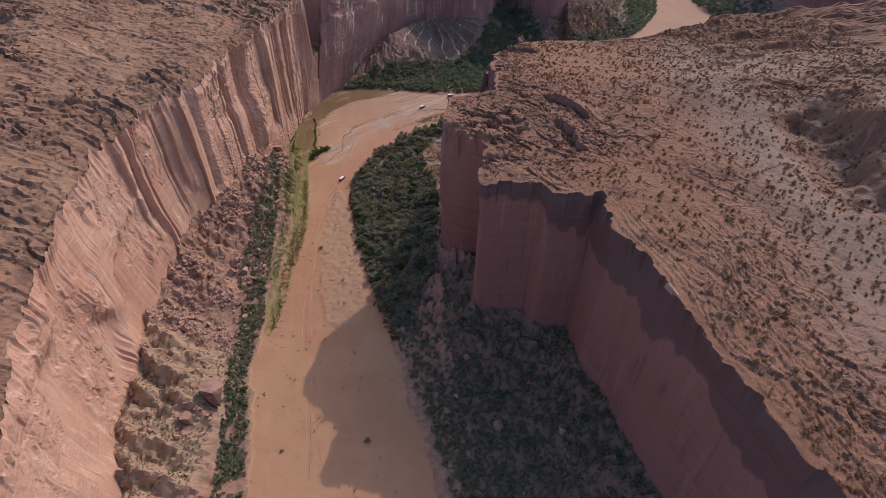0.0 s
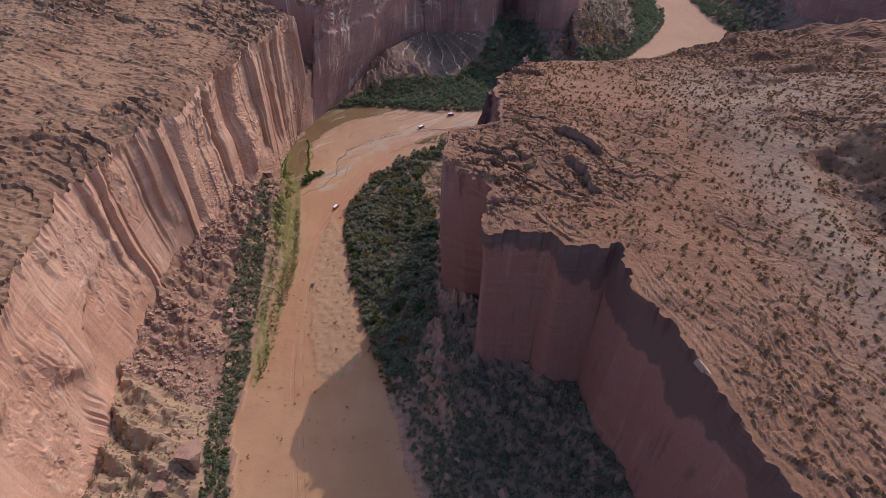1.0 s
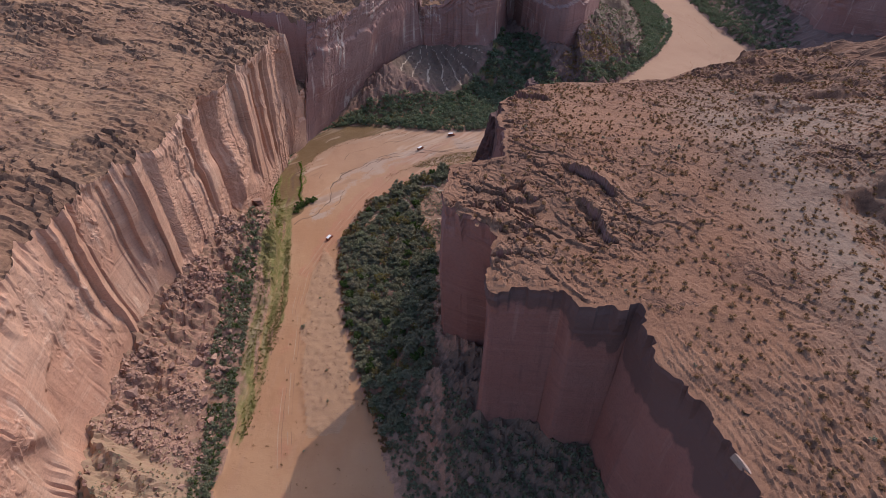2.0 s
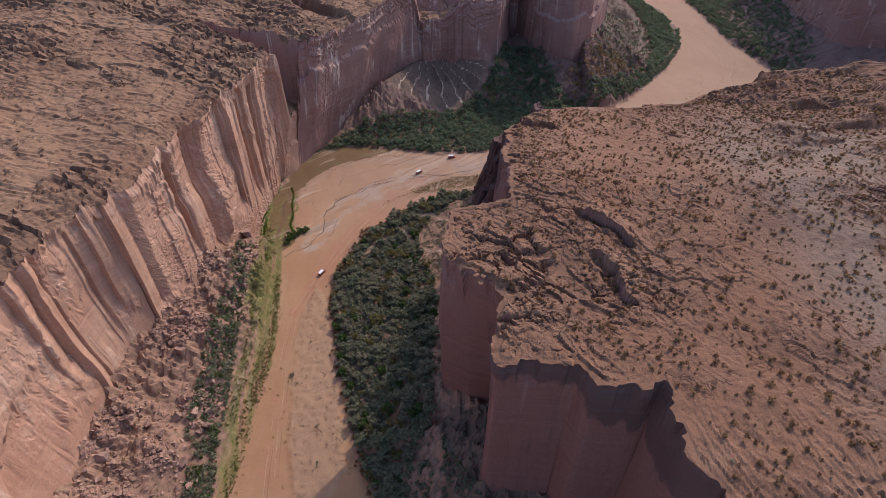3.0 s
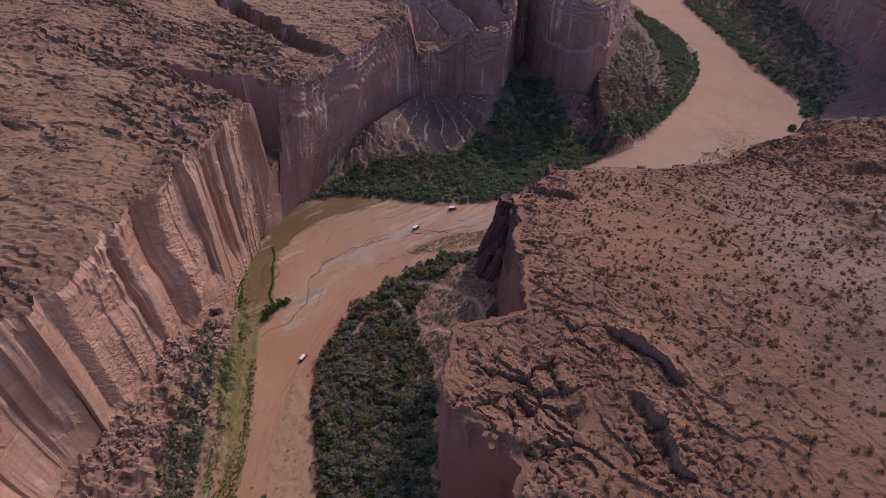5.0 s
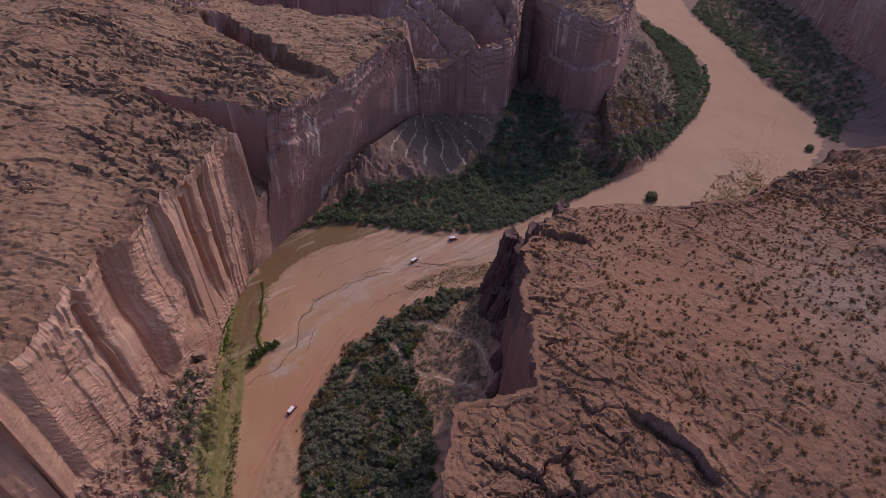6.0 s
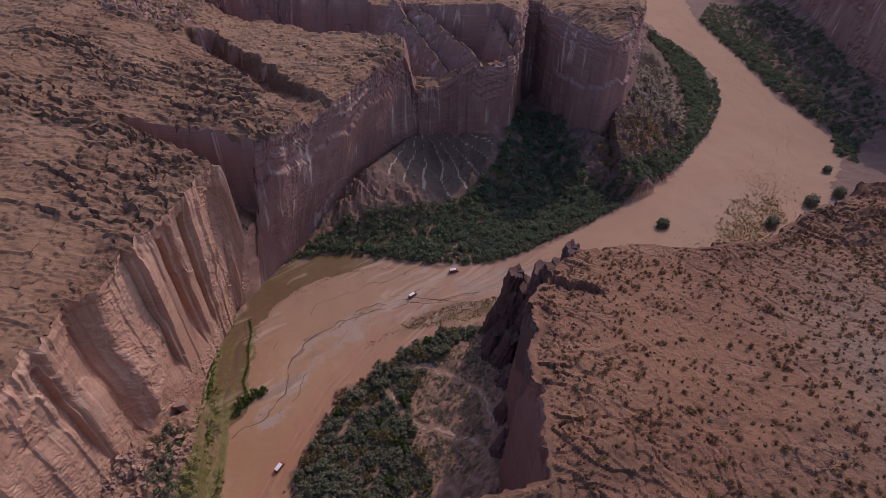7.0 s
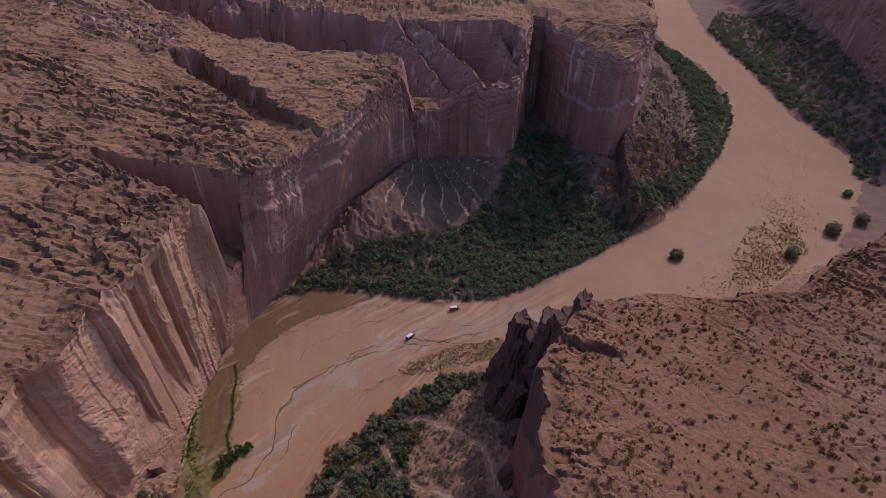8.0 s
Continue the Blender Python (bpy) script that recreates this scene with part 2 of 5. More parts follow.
# darker copy of fallen_rock; the blocks' shaded faces are put into its colour
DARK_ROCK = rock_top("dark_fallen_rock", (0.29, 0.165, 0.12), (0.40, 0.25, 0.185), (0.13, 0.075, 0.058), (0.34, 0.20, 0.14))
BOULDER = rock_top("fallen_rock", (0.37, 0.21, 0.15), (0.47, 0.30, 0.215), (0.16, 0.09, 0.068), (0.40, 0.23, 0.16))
PALE_ROCK = rock_top("pale_rock", (0.36, 0.24, 0.175), (0.43, 0.31, 0.235), (0.2, 0.125, 0.09), (0.38, 0.255, 0.185))


# ---- numbers: smooth noise on arrays ----
def hashed(ix, iy, seed):
    h = (ix.astype(np.int64) * 374761393 + iy.astype(np.int64) * 668265263 + seed * 974634541) & 0xFFFFFFFF
    h = ((h ^ (h >> 13)) * 1274126177) & 0xFFFFFFFF
    h = ((h ^ (h >> 15)) * 2246822519) & 0xFFFFFFFF
    return ((h ^ (h >> 16)) & 0xFFFFFF) / float(0x1000000)


def vnoise(x, y, seed):
    x, y = np.asarray(x, float), np.asarray(y, float)
    ix, iy = np.floor(x), np.floor(y)
    u, v = x - ix, y - iy
    u, v = u * u * u * (u * (6 * u - 15) + 10), v * v * v * (v * (6 * v - 15) + 10)
    a, b = hashed(ix, iy, seed), hashed(ix + 1, iy, seed)
    c, d = hashed(ix, iy + 1, seed), hashed(ix + 1, iy + 1, seed)
    return 2 * ((a + (b - a) * u) * (1 - v) + (c + (d - c) * u) * v) - 1


def fbm(x, y, octaves, seed, gain=0.5):
    out, amp = 0.0, 1.0
    for k in range(octaves):
        out = out + amp * vnoise(x * 2.03**k + 17.3 * k, y * 2.03**k - 9.1 * k, seed + k)
        amp *= gain
    return out


def step_smooth(a, b, x):
    s = np.clip((x - a) / (b - a), 0, 1)
    return s * s * (3 - 2 * s)


def saw(q, edge=0.12):
    """Rises by one over the last part of each unit, and sinks gently in between: a row of scarps."""
    f = q - np.floor(q)
    return np.where(f < 1 - edge, -f / (1 - edge), -1 + (f - (1 - edge)) / edge) + 0.5


def terrace(h, tall, edge=0.25):
    q = h / tall
    f = q - np.floor(q)
    return tall * (np.floor(q) + step_smooth(1 - edge, 1.0, f))


def line_far(x, y, pts):
    """Distance to a polyline."""
    best = np.full(np.shape(x), 1e9)
    for (ax, ay), (bx, by) in zip(pts[:-1], pts[1:]):
        dx, dy = bx - ax, by - ay
        s = np.clip(((x - ax) * dx + (y - ay) * dy) / (dx * dx + dy * dy + 1e-9), 0, 1)
        best = np.minimum(best, (x - ax - s * dx) ** 2 + (y - ay - s * dy) ** 2)
    return np.sqrt(best)


def inside(x, y, pts):
    """Whether points lie in a polygon (few corners)."""
    out = np.zeros(np.shape(x), bool)
    for (ax, ay), (bx, by) in zip(pts, pts[1:] + pts[:1]):
        if ay != by:
            out ^= ((ay > y) != (by > y)) & (x < (bx - ax) * (y - ay) / (by - ay) + ax)
    return out


def inside_grid(xs, ys, poly):
    """The same for a grid and a polygon of many corners, row by row."""
    a, b = poly, np.roll(poly, -1, 0)
    out = np.zeros((len(ys), len(xs)), bool)
    for k, y in enumerate(ys):
        hit = (a[:, 1] > y) != (b[:, 1] > y)
        if hit.any():
            p, q = a[hit], b[hit]
            cross = np.sort(p[:, 0] + (y - p[:, 1]) * (q[:, 0] - p[:, 0]) / (q[:, 1] - p[:, 1]))
            out[k] = np.searchsorted(cross, xs) % 2 == 1
    return out


def spaced(*pieces):
    """Coordinates from (start, end, step) pieces laid end to end."""
    return np.concatenate([np.arange(a, b - 1e-6, d) for a, b, d in pieces] + [[pieces[-1][1]]])


def mesh_from(name, verts, quads, material, smooth=False):
    verts, quads = np.asarray(verts, np.float32), np.asarray(quads, np.int32)
    me = bpy.data.meshes.new(name)
    me.vertices.add(len(verts))
    me.vertices.foreach_set("co", verts.ravel())
    k = quads.shape[1]
    me.loops.add(quads.size)
    me.loops.foreach_set("vertex_index", quads.ravel())
    me.polygons.add(len(quads))
    me.polygons.foreach_set("loop_start", np.arange(len(quads), dtype=np.int32) * k)
    me.polygons.foreach_set("use_smooth", np.full(len(quads), smooth))
    me.update(calc_edges=True)
    me.materials.append(material)
    return me


def add(name, me, parent=None, label="", category="", group="", kind=""):
    ob = new(name, me)
    ob.parent = parent
    return tagged(ob, label, category, group, kind)


# ---- plan ----
# West rim, from south to north, then round the spur, the hanging side canyon and the tower.
WEST = [(-84, -300), (-96, -140), (-112, 20), (-128, 90), (-146, 137), (-150, 160), (-158, 205), (-159, 240), (-153, 280), (-142, 301), (-135, 335),
        (-131, 360), (-120, 390), (-117, 412), (-111, 432), (-108, 452), (-103, 455), (-102, 464), (-101, 473),
        (-81, 480), (-70, 510), (-55, 528), (-28, 580), (-20, 594), (6, 596), (30, 594), (47, 604), (56, 640), (62, 676),
        (72, 672), (77, 645), (83, 636), (98, 609), (109, 599), (124, 611), (145, 655), (154, 698), (160, 790), (190, 900), (205, 1120)]
# Where the foot of the west face stands back from its rim.
UNDERCUT = {(-111, 432): (-114, 431), (-108, 452): (-114, 444), (-103, 455): (-113, 446), (-102, 464): (-110, 454), (-101, 473): (-106.5, 462), (-81, 480): (-97, 482),
            (-70, 510): (-87, 504), (-55, 528): (-74, 529), (-28, 580): (-40, 577)}
WEST_BACK = [(-900, 1120), (-900, -300)]
# Mesa rim, from the south along its west side, round the prow, and along the river side.
MESA = [(128, -300), (118, -140), (112, 10), (107, 45), (100, 76), (96, 91), (89, 114), (84, 130), (79, 146), (74, 165), (67, 180), (65, 203), (46, 203),
        (42, 211), (17, 213), (16, 228), (22, 239), (15, 248), (11, 252), (0, 258), (-1, 268), (4, 290), (28, 296), (30, 317), (29, 344), (35, 357), (32, 375),
        (46, 399), (56, 411), (84, 416), (108, 411), (140, 415), (171, 441), (208, 460), (261, 467), (470, 490)]
# Where the mesa face falls back into a cleft beside the prow.
CLEFT = {(16, 228): (21, 231), (22, 239): (42, 246), (15, 248): (19, 252)}
MESA_BACK = [(470, -300)]
EAST = [(640, 560), (470, 600), (375, 660), (372, 700), (396, 830), (428, 1000), (450, 1120)]
EAST_BACK = [(1100, 1120), (1100, 560)]


def rough_line(pts, steps, block, wave, seed, foot=None, panel=0.0):
    """A polyline cut into short steps and broken into joint blocks."""
    p = np.array(pts, float)
    seg = np.linalg.norm(np.diff(p, axis=0), axis=1)
    s = np.r_[0, np.cumsum(seg)]
    s = s - s[2]
    t = np.concatenate([np.arange(max(a, s[0]), min(b, s[-1]), d) for a, b, d in steps])
    q = np.stack([np.interp(t, s, p[:, 0]), np.interp(t, s, p[:, 1])], 1)
    d = np.gradient(q, axis=0)
    for _ in range(4):
        d = (np.roll(d, 1, 0) + d + np.roll(d, -1, 0)) / 3
    n = np.stack([d[:, 1], -d[:, 0]], 1) / (np.linalg.norm(d, axis=1, keepdims=True) + 1e-9)
    w = t + 3 * vnoise(t / 9, 0 * t, seed + 5)
    off = block * (hashed(np.floor(w / 5.5), 0 * t, seed) - 0.5) * 2 + 0.5 * block * (hashed(np.floor(w / 2.1), 0 * t, seed + 1) - 0.5) * 2
    off = off + wave * fbm(t / 14, 0 * t, 3, seed + 2)
    f = q if foot is None else np.stack([np.interp(t, s, [v[k] for v in foot]) for k in (0, 1)], 1)
    # joint panels: each stands out at its southern riser and falls back to the next one
    cut = np.cumsum(8 + 38 * hashed(np.arange(400), np.zeros(400), seed + 9) ** 1.6) + s[0]
    k = np.clip(np.searchsorted(cut, t), 1, 399)
    u = (t - cut[k - 1]) / (cut[k] - cut[k - 1])
    rise = 0.06 + 0.40 * hashed(k, 0 * k, seed + 10) ** 2
    tooth = np.where(u < rise, u / rise, 1 - (u - rise) / (1 - rise)) - 0.5
    fade = np.interp(q[:, 1], (170, 270, 438, 450), (0.1, 1.0, 1.0, 0.0))
    tooth = panel * tooth * (0.15 + 1.4 * hashed(k, 0 * k, seed + 11) ** 1.7) * fade
    reach = (0.25 + 0.85 * hashed(k, 0 * k, seed + 12)) * np.interp(q[:, 1], (200, 330), (0.55, 1.0))
    return q + n * (off + tooth)[:, None], (q, f, tooth, reach), n, t


# ---- heights ----
def floor_z(y):
    return -0.0635 * np.maximum(0, y - 480)


def plates(x, y, wide, seed, stretch=0.6, gap=0.5):
    """Broken plates of rock: each has its own level and tilt, with gaps between them."""
    px, py = x / wide, y / (wide * stretch)
    ix, iy = np.floor(px), np.floor(py)
    f1, f2 = np.full(np.shape(px), 9.0), np.full(np.shape(px), 9.0)
    level = np.zeros(np.shape(px))
    for i in (-1, 0, 1):
        for j in (-1, 0, 1):
            cx, cy = ix + i, iy + j
            dx, dy = px - cx - hashed(cx, cy, seed), py - cy - hashed(cx, cy, seed + 1)
            d = np.sqrt(dx * dx + dy * dy)
            mine = hashed(cx, cy, seed + 2) - 0.5 + 0.8 * dx * (hashed(cx, cy, seed + 3) - 0.5) + 0.8 * dy * (hashed(cx, cy, seed + 4) - 0.7)
            level = np.where(d < f1, mine, level)
            f2 = np.where(d < f1, f1, np.minimum(f2, d))
            f1 = np.minimum(f1, d)
    return level - gap * step_smooth(0.14, 0.03, f2 - f1)


def facets(x, y, wide, seed, stretch, sharp=55):
    """Large tilted faces that meet in narrow rounded edges."""
    px, py = x / wide, y / (wide * stretch)
    ix, iy = np.floor(px), np.floor(py)
    total, weight = 0.0, 1e-12
    for i in (-1, 0, 1):
        for j in (-1, 0, 1):
            cx, cy = ix + i, iy + j
            dx, dy = px - cx - hashed(cx, cy, seed), py - cy - hashed(cx, cy, seed + 1)
            w = np.exp(-sharp * np.sqrt(dx * dx + dy * dy))
            total = total + w * (hashed(cx, cy, seed + 2) - 0.5 + 0.8 * dx * (hashed(cx, cy, seed + 3) - 0.5) + 0.8 * dy * (hashed(cx, cy, seed + 4) - 0.7))
            weight = weight + w
    return total / weight


def shingles(x, y, wide, seed, stretch=0.7, lift=1.0):
    """Scalloped sheets of rock that overlap: each rises gently to a sharp edge that faces the south-west."""
    u, v = 0.80 * x + 0.60 * y, 0.80 * y - 0.60 * x
    u, v = u / (wide * stretch), v / wide
    iu, iv = np.floor(u), np.floor(v)
    best = np.full(np.shape(u), -9.0)
    for i in (-1, 0, 1, 2):
        for j in (-1, 0, 1):
            cu, cv = iu + i, iv + j
            du, dv = u - cu - 0.9 * hashed(cu, cv, seed), v - cv - 0.9 * hashed(cu, cv, seed + 1)
            size = 0.75 + 0.5 * hashed(cu, cv, seed + 2)
            rim = -np.sqrt(np.maximum(0, 1 - (dv / size) ** 2)) * 0.55 * size
            top = lift * (0.35 + 0.65 * hashed(cu, cv, seed + 3)) - 0.55 * (du - rim)
            best = np.maximum(best, np.where((du > rim) & (np.abs(dv) < size), top, -9.0))
    return np.maximum(best, -0.4)


def dipped(f, tall, edge):
    """Dipping beds that end in low scarps where the field f passes a whole number of beds."""
    return terrace(f, tall, edge) - f + 0.5 * tall


def west_ledgy(x, y):
    """Where the west plateau is bare broken ledges (1) and where it is blown sand (0)."""
    return step_smooth(-0.40, 0.20, fbm(x / 52 + 0.3 * y / 52, y / 30, 3, 42))


def west_z(x, y):
    z = 92 + np.minimum(0.26 * np.maximum(0, -132 - x), 24) + 2.5 * fbm(x / 70, y / 70, 3, 11)
    z = z - 5 * np.exp(-((x + 20) ** 2 + (y - 590) ** 2) / 28**2)
    led = west_ledgy(x, y)
    wx, wy = x + 7 * fbm(x / 30, y / 30, 3, 21), y + 7 * fbm(x / 30, y / 30, 3, 22)
    z = z + (0.3 + 0.5 * led) * dipped(0.06 * wy + 0.03 * wx + 3.0 * fbm(x / 34, y / 19, 3, 31), 3.0, 0.06)
    z = z + (0.5 + 0.6 * led) * dipped(0.13 * wy + 0.04 * wx + 2.6 * fbm(x / 17, y / 9, 3, 33), 1.9, 0.08)
    z = z + (0.35 + 0.40 * led) * dipped(0.16 * wy + 1.3 * fbm(x / 8, y / 4, 2, 35), 0.9, 0.18)
    z = z + (0.20 + 0.2 * led) * fbm(x / 2.6, y / 2.6, 2, 41)
    jx, jy = x + 2.5 * fbm(x / 6, y / 6, 2, 43), y + 2.5 * fbm(x / 6, y / 6, 2, 44)
    z = z + (0.25 + 0.75 * led) * (0.35 * plates(jx, jy, 7.0, 45, 0.6) + 0.9 * shingles(0.5 * jy + 0.87 * jx, 0.87 * jy - 0.5 * jx, 12.0, 47) + 0.7 * shingles(jx, jy, 5.5, 48))
    # side canyon behind the spur, and the shaded gully that cuts its neck
    d = line_far(x + 8 * fbm(x / 20, y / 20, 3, 51), y + 8 * fbm(x / 20, y / 20, 3, 52), [(-230, 690), (-150, 662), (-100, 648), (-60, 636), (-10, 628), (30, 622)])
    z = z - terrace(34 * step_smooth(32, 16, d), 8.5, 0.35)
    # the edge breaks down in low benches
    d = line_far(x, y, WEST)
    z = z - terrace(4.0 * np.clip(1 - d / (9 + 4 * fbm(x / 14, y / 14, 2, 58)), 0, 1), 0.9, 0.25)
    # hanging slot that opens in the west rim
    mid = 465 + 0.22 * (-102 - x)
    half = np.maximum(0.5, 10.0 - 0.13 * (-102 - x)) * (1 + 0.15 * fbm(x / 8, y / 8, 2, 57))
    z = z - np.interp(x, (-158, -150, -125, -100), (0, 24, 38, 46)) * step_smooth(1.12, 0.85, np.abs(y - mid) / half) * (x < -90)
    # lower bench in front of the shaded cliffs, with a rib running down to it
    lip = y + 4 * fbm(x / 11, y / 11, 3, 55) - 0.12 * (x - 10)
    bench = step_smooth(633, 626, lip) * step_smooth(-25, -19, x) * step_smooth(68, 62, x) * step_smooth(560, 580, y)
    rib = 26 * np.exp(-(line_far(x, y, [(-14, 634), (4, 616), (24, 600)]) / 5.5) ** 2) * step_smooth(596, 632, y)
    z = np.where(bench > 0, z + bench * (np.minimum(z, 60 + 16 * step_smooth(-4, 22, x) + rib + 0.16 * (y - 610) + 1.6 * saw(y / 9 + fbm(x / 9, y / 9, 2, 56))) - z), z)
    for pts in (((-36, 660, 95), (-19, 638, 80), (0, 610, 67)), ((-20, 655, 92), (-5, 640, 86), (21, 610, 76), (27, 598, 70)), ((30, 668, 92), (40, 640, 84), (48, 618, 70))):
        for (ax, ay, az), (bx, by, bz) in zip(pts[:-1], pts[1:]):
            k = np.clip(((x - ax) * (bx - ax) + (y - ay) * (by - ay)) / ((bx - ax) ** 2 + (by - ay) ** 2), 0, 1)
            far = np.hypot(x - ax - k * (bx - ax), y - ay - k * (by - ay)) + 1.2 * fbm(x / 5, y / 5, 2, 59)
            z = np.maximum(z, az + (bz - az) * k - 1.5 * np.maximum(far, 0))
    d = line_far(x + 2 * fbm(x / 7, y / 7, 2, 53), y + 2 * fbm(x / 7, y / 7, 2, 54), [(-64, 506), (-90, 530), (-120, 560), (-150, 586)])
    return z - np.interp(x, (-150, -110, -66), (15, 12, 4)) * step_smooth(10, 5.0, d)


def mesa_rough(x, y):
    """How broken the mesa's beds are: bare ledges near the rims, open soil on its broad back."""
    calm = step_smooth(-0.25, 0.35, fbm(x / 42, y / 42, 3, 68))
    rough = 0.22 + 0.45 * (1 - calm) + 0.45 * np.exp(-((x - 26) ** 2 + (y - 258) ** 2) / 40**2) + 0.15 * step_smooth(190, 90, y) * step_smooth(150, 110, x)
    rough = rough + 0.55 * step_smooth(385, 430, y) * step_smooth(90, 150, x)
    soil = step_smooth(108, 145, x) * step_smooth(365, 300, y) * step_smooth(110, 170, y) * step_smooth(172, 150, x - 12 * fbm(x / 20, y / 20, 2, 88))
    rough = rough + 0.6 * step_smooth(150, 180, x) * step_smooth(-0.2, 0.3, fbm(x / 26, y / 26, 3, 89))
    rough = rough * (1 - 0.25 * step_smooth(295, 325, y) * step_smooth(425, 400, y))
    return (np.minimum(rough, 1.4) - 0.08) * (1 - 0.8 * soil)


def mesa_z(x, y):
    z = 97.5 - 0.205 * np.maximum(0, y - 305) + 1.5 * fbm(x / 50, y / 50, 3, 61) + 0.02 * np.minimum(x - 60, 100)
    z = z + 0.09 * np.maximum(0, x - 180) + 5 * step_smooth(150, 185, x) * np.maximum(0, fbm(x / 22, y / 16, 3, 90))
    w, v = 0.80 * x + 0.60 * y, 0.80 * y - 0.60 * x
    wx = w + 6 * fbm(x / 28, y / 28, 3, 62)
    rough = mesa_rough(x, y)
    head = np.exp(-((x - 28) ** 2 + (y - 256) ** 2) / 46**2)
    off_rim = line_far(x, y, MESA)
    edge = step_smooth(0.3, 2.0, off_rim)
    z = z + edge * (0.8 * rough * dipped(0.045 * wx + 1.7 * fbm(w / 17, v / 34, 3, 63), 1.7, 0.05) + 0.9 * (1 - 0.6 * head) * (0.10 + rough) * dipped(0.06 * wx + 1.5 * fbm(w / 8, v / 13, 3, 64), 1.1, 0.08)
                    + (1 - 0.7 * head) * (0.2 + 0.5 * rough) * dipped(0.07 * wx + 0.9 * fbm(w / 4, v / 6, 2, 65), 0.55, 0.15)) + 0.13 * fbm(x / 2.2, y / 2.2, 2, 66)
    sx, sy = x + 1.5 * fbm(x / 6, y / 6, 3, 76) + 4 * fbm(x / 24, y / 24, 2, 80), y + 1.5 * fbm(x / 6, y / 6, 3, 77) + 4 * fbm(x / 24, y / 24, 2, 82)
    blocks = head * np.clip(0.8 + 0.9 * fbm(x / 15, y / 15, 2, 83), 0.2, 1.4) + 0.5 * step_smooth(18, 4, off_rim + 5 * fbm(x / 9, y / 9, 2, 85)) * step_smooth(290, 320, y)
    z = z + edge * blocks * (2.6 * plates(sx, sy, 10.0, 78, 0.6, 0.4) + 0.5 * plates(sx, sy, 4.0, 79, 0.6, 0.6) + 1.5 * shingles(sx, sy, 10.0, 86, 0.8) - 0.5)
    # thin beds that crop out along the southern rim
    south = step_smooth(205, 175, y) * step_smooth(135, 110, x)
    z = z + edge * south * (0.75 * dipped(0.22 * (0.97 * x + 0.24 * y) + 0.9 * fbm((0.97 * x + 0.24 * y) / 8, y / 26, 3, 91), 0.8, 0.16) + 0.4 * dipped(0.3 * (0.97 * x + 0.24 * y) + 0.6 * fbm(x / 4, y / 11, 2, 92), 0.45, 0.25))
    # open joints that wander over the slab
    for wide, k in ((34, 84), (21, 87)):
        joint = np.abs(fbm(x / wide, y / (1.5 * wide), 3, k))
        z = z - 0.5 * edge * step_smooth(0.03, 0.006, joint) * step_smooth(-0.1, 0.3, fbm(x / 25, y / 25, 2, k + 1)) * step_smooth(150, 120, x)
    # scarps of thick sheets, sharp on the side towards the wash
    for (ax, ay), (bx, by), tall, back in (((55, 288), (72, 266), 3.6, 11), ((57, 262), (64, 236), 3.4, 9), ((41, 390), (61, 378), 2.6, 7)):
        dx, dy = (bx - ax) / math.dist((ax, ay), (bx, by)), (by - ay) / math.dist((ax, ay), (bx, by))
        t = ((x - ax) * dx + (y - ay) * dy) / math.dist((ax, ay), (bx, by)) + 0.1 * fbm(x / 6, y / 6, 2, 67)
        far = -(x - ax) * dy + (y - ay) * dx + 2.6 * fbm(x / 8, y / 8, 3, 73)
        z = z + tall * step_smooth(0, 0.9, far) * np.clip(1 - far / back, 0, 1) * step_smooth(-0.15, 0.2, t) * step_smooth(1.15, 0.8, t)
        z = z - 0.6 * tall * step_smooth(-4, -0.3, far) * step_smooth(0.9, 0, far) * step_smooth(-0.1, 0.2, t) * step_smooth(1.1, 0.8, t)
    u, v = (x - 172) - 0.12 * (y - 226) + 5 * fbm(x / 20, y / 20, 2, 69), (y - 226) + 6 * fbm(x / 15, y / 15, 3, 70)
    z = z - 10 * step_smooth(-26, 2, u) * step_smooth(22, 14, u) * step_smooth(46, 24, np.abs(v))
    # a bare knoll added to cast shade into the hollow, and swells behind
    z = z + 13 * np.exp(-(((x - 204) / 15) ** 2 + ((y - 243) / 32) ** 2)) + 5 * np.exp(-(((x - 190) / 25) ** 2 + ((y - 425) / 18) ** 2))
    return z


def east_z(x, y):
    return 78 + 5 * fbm(x / 60, y / 60, 4, 71) + 2 * saw(y / 30 + fbm(x / 50, y / 50, 2, 72), 0.1)


# River bed and banks in plan.
BED = [(40, -900), (30, -300), (3, 100), (-6, 141), (-17, 171), (-27, 206), (-41, 244), (-56, 289), (-65, 337), (-64, 356), (-51, 391), (-28, 407), (-12, 424), (16, 436),
       (28, 442), (60, 445), (130, 462), (240, 520), (300, 600), (316, 653), (304, 729), (306, 858), (304, 943), (330, 1100),
       (215, 1100), (243, 912), (261, 841), (262, 760), (247, 705), (213, 644), (168, 585), (116, 537), (74, 507), (38, 487), (21, 483),
       (-7, 482), (-27, 487), (-54, 493), (-84, 492), (-103, 473), (-113, 442), (-117, 424), (-113, 385), (-105, 350), (-97, 320),
       (-95, 289), (-95, 222), (-97, 188), (-86, 140), (-80, 100), (-55, -300), (-60, -900)]
ROAD = [(60, 492), (11, 479), (-5, 463), (-31, 433), (-57, 391), (-71, 352), (-81, 320), (-81, 287), (-78, 248), (-74, 216), (-60, 150), (-50, 90), (-30, -100), (-10, -400)]
SILT = [(45, 473), (36, 470), (5, 462), (-24, 447), (-52, 432), (-70, 412), (-77, 395), (-80, 378)]
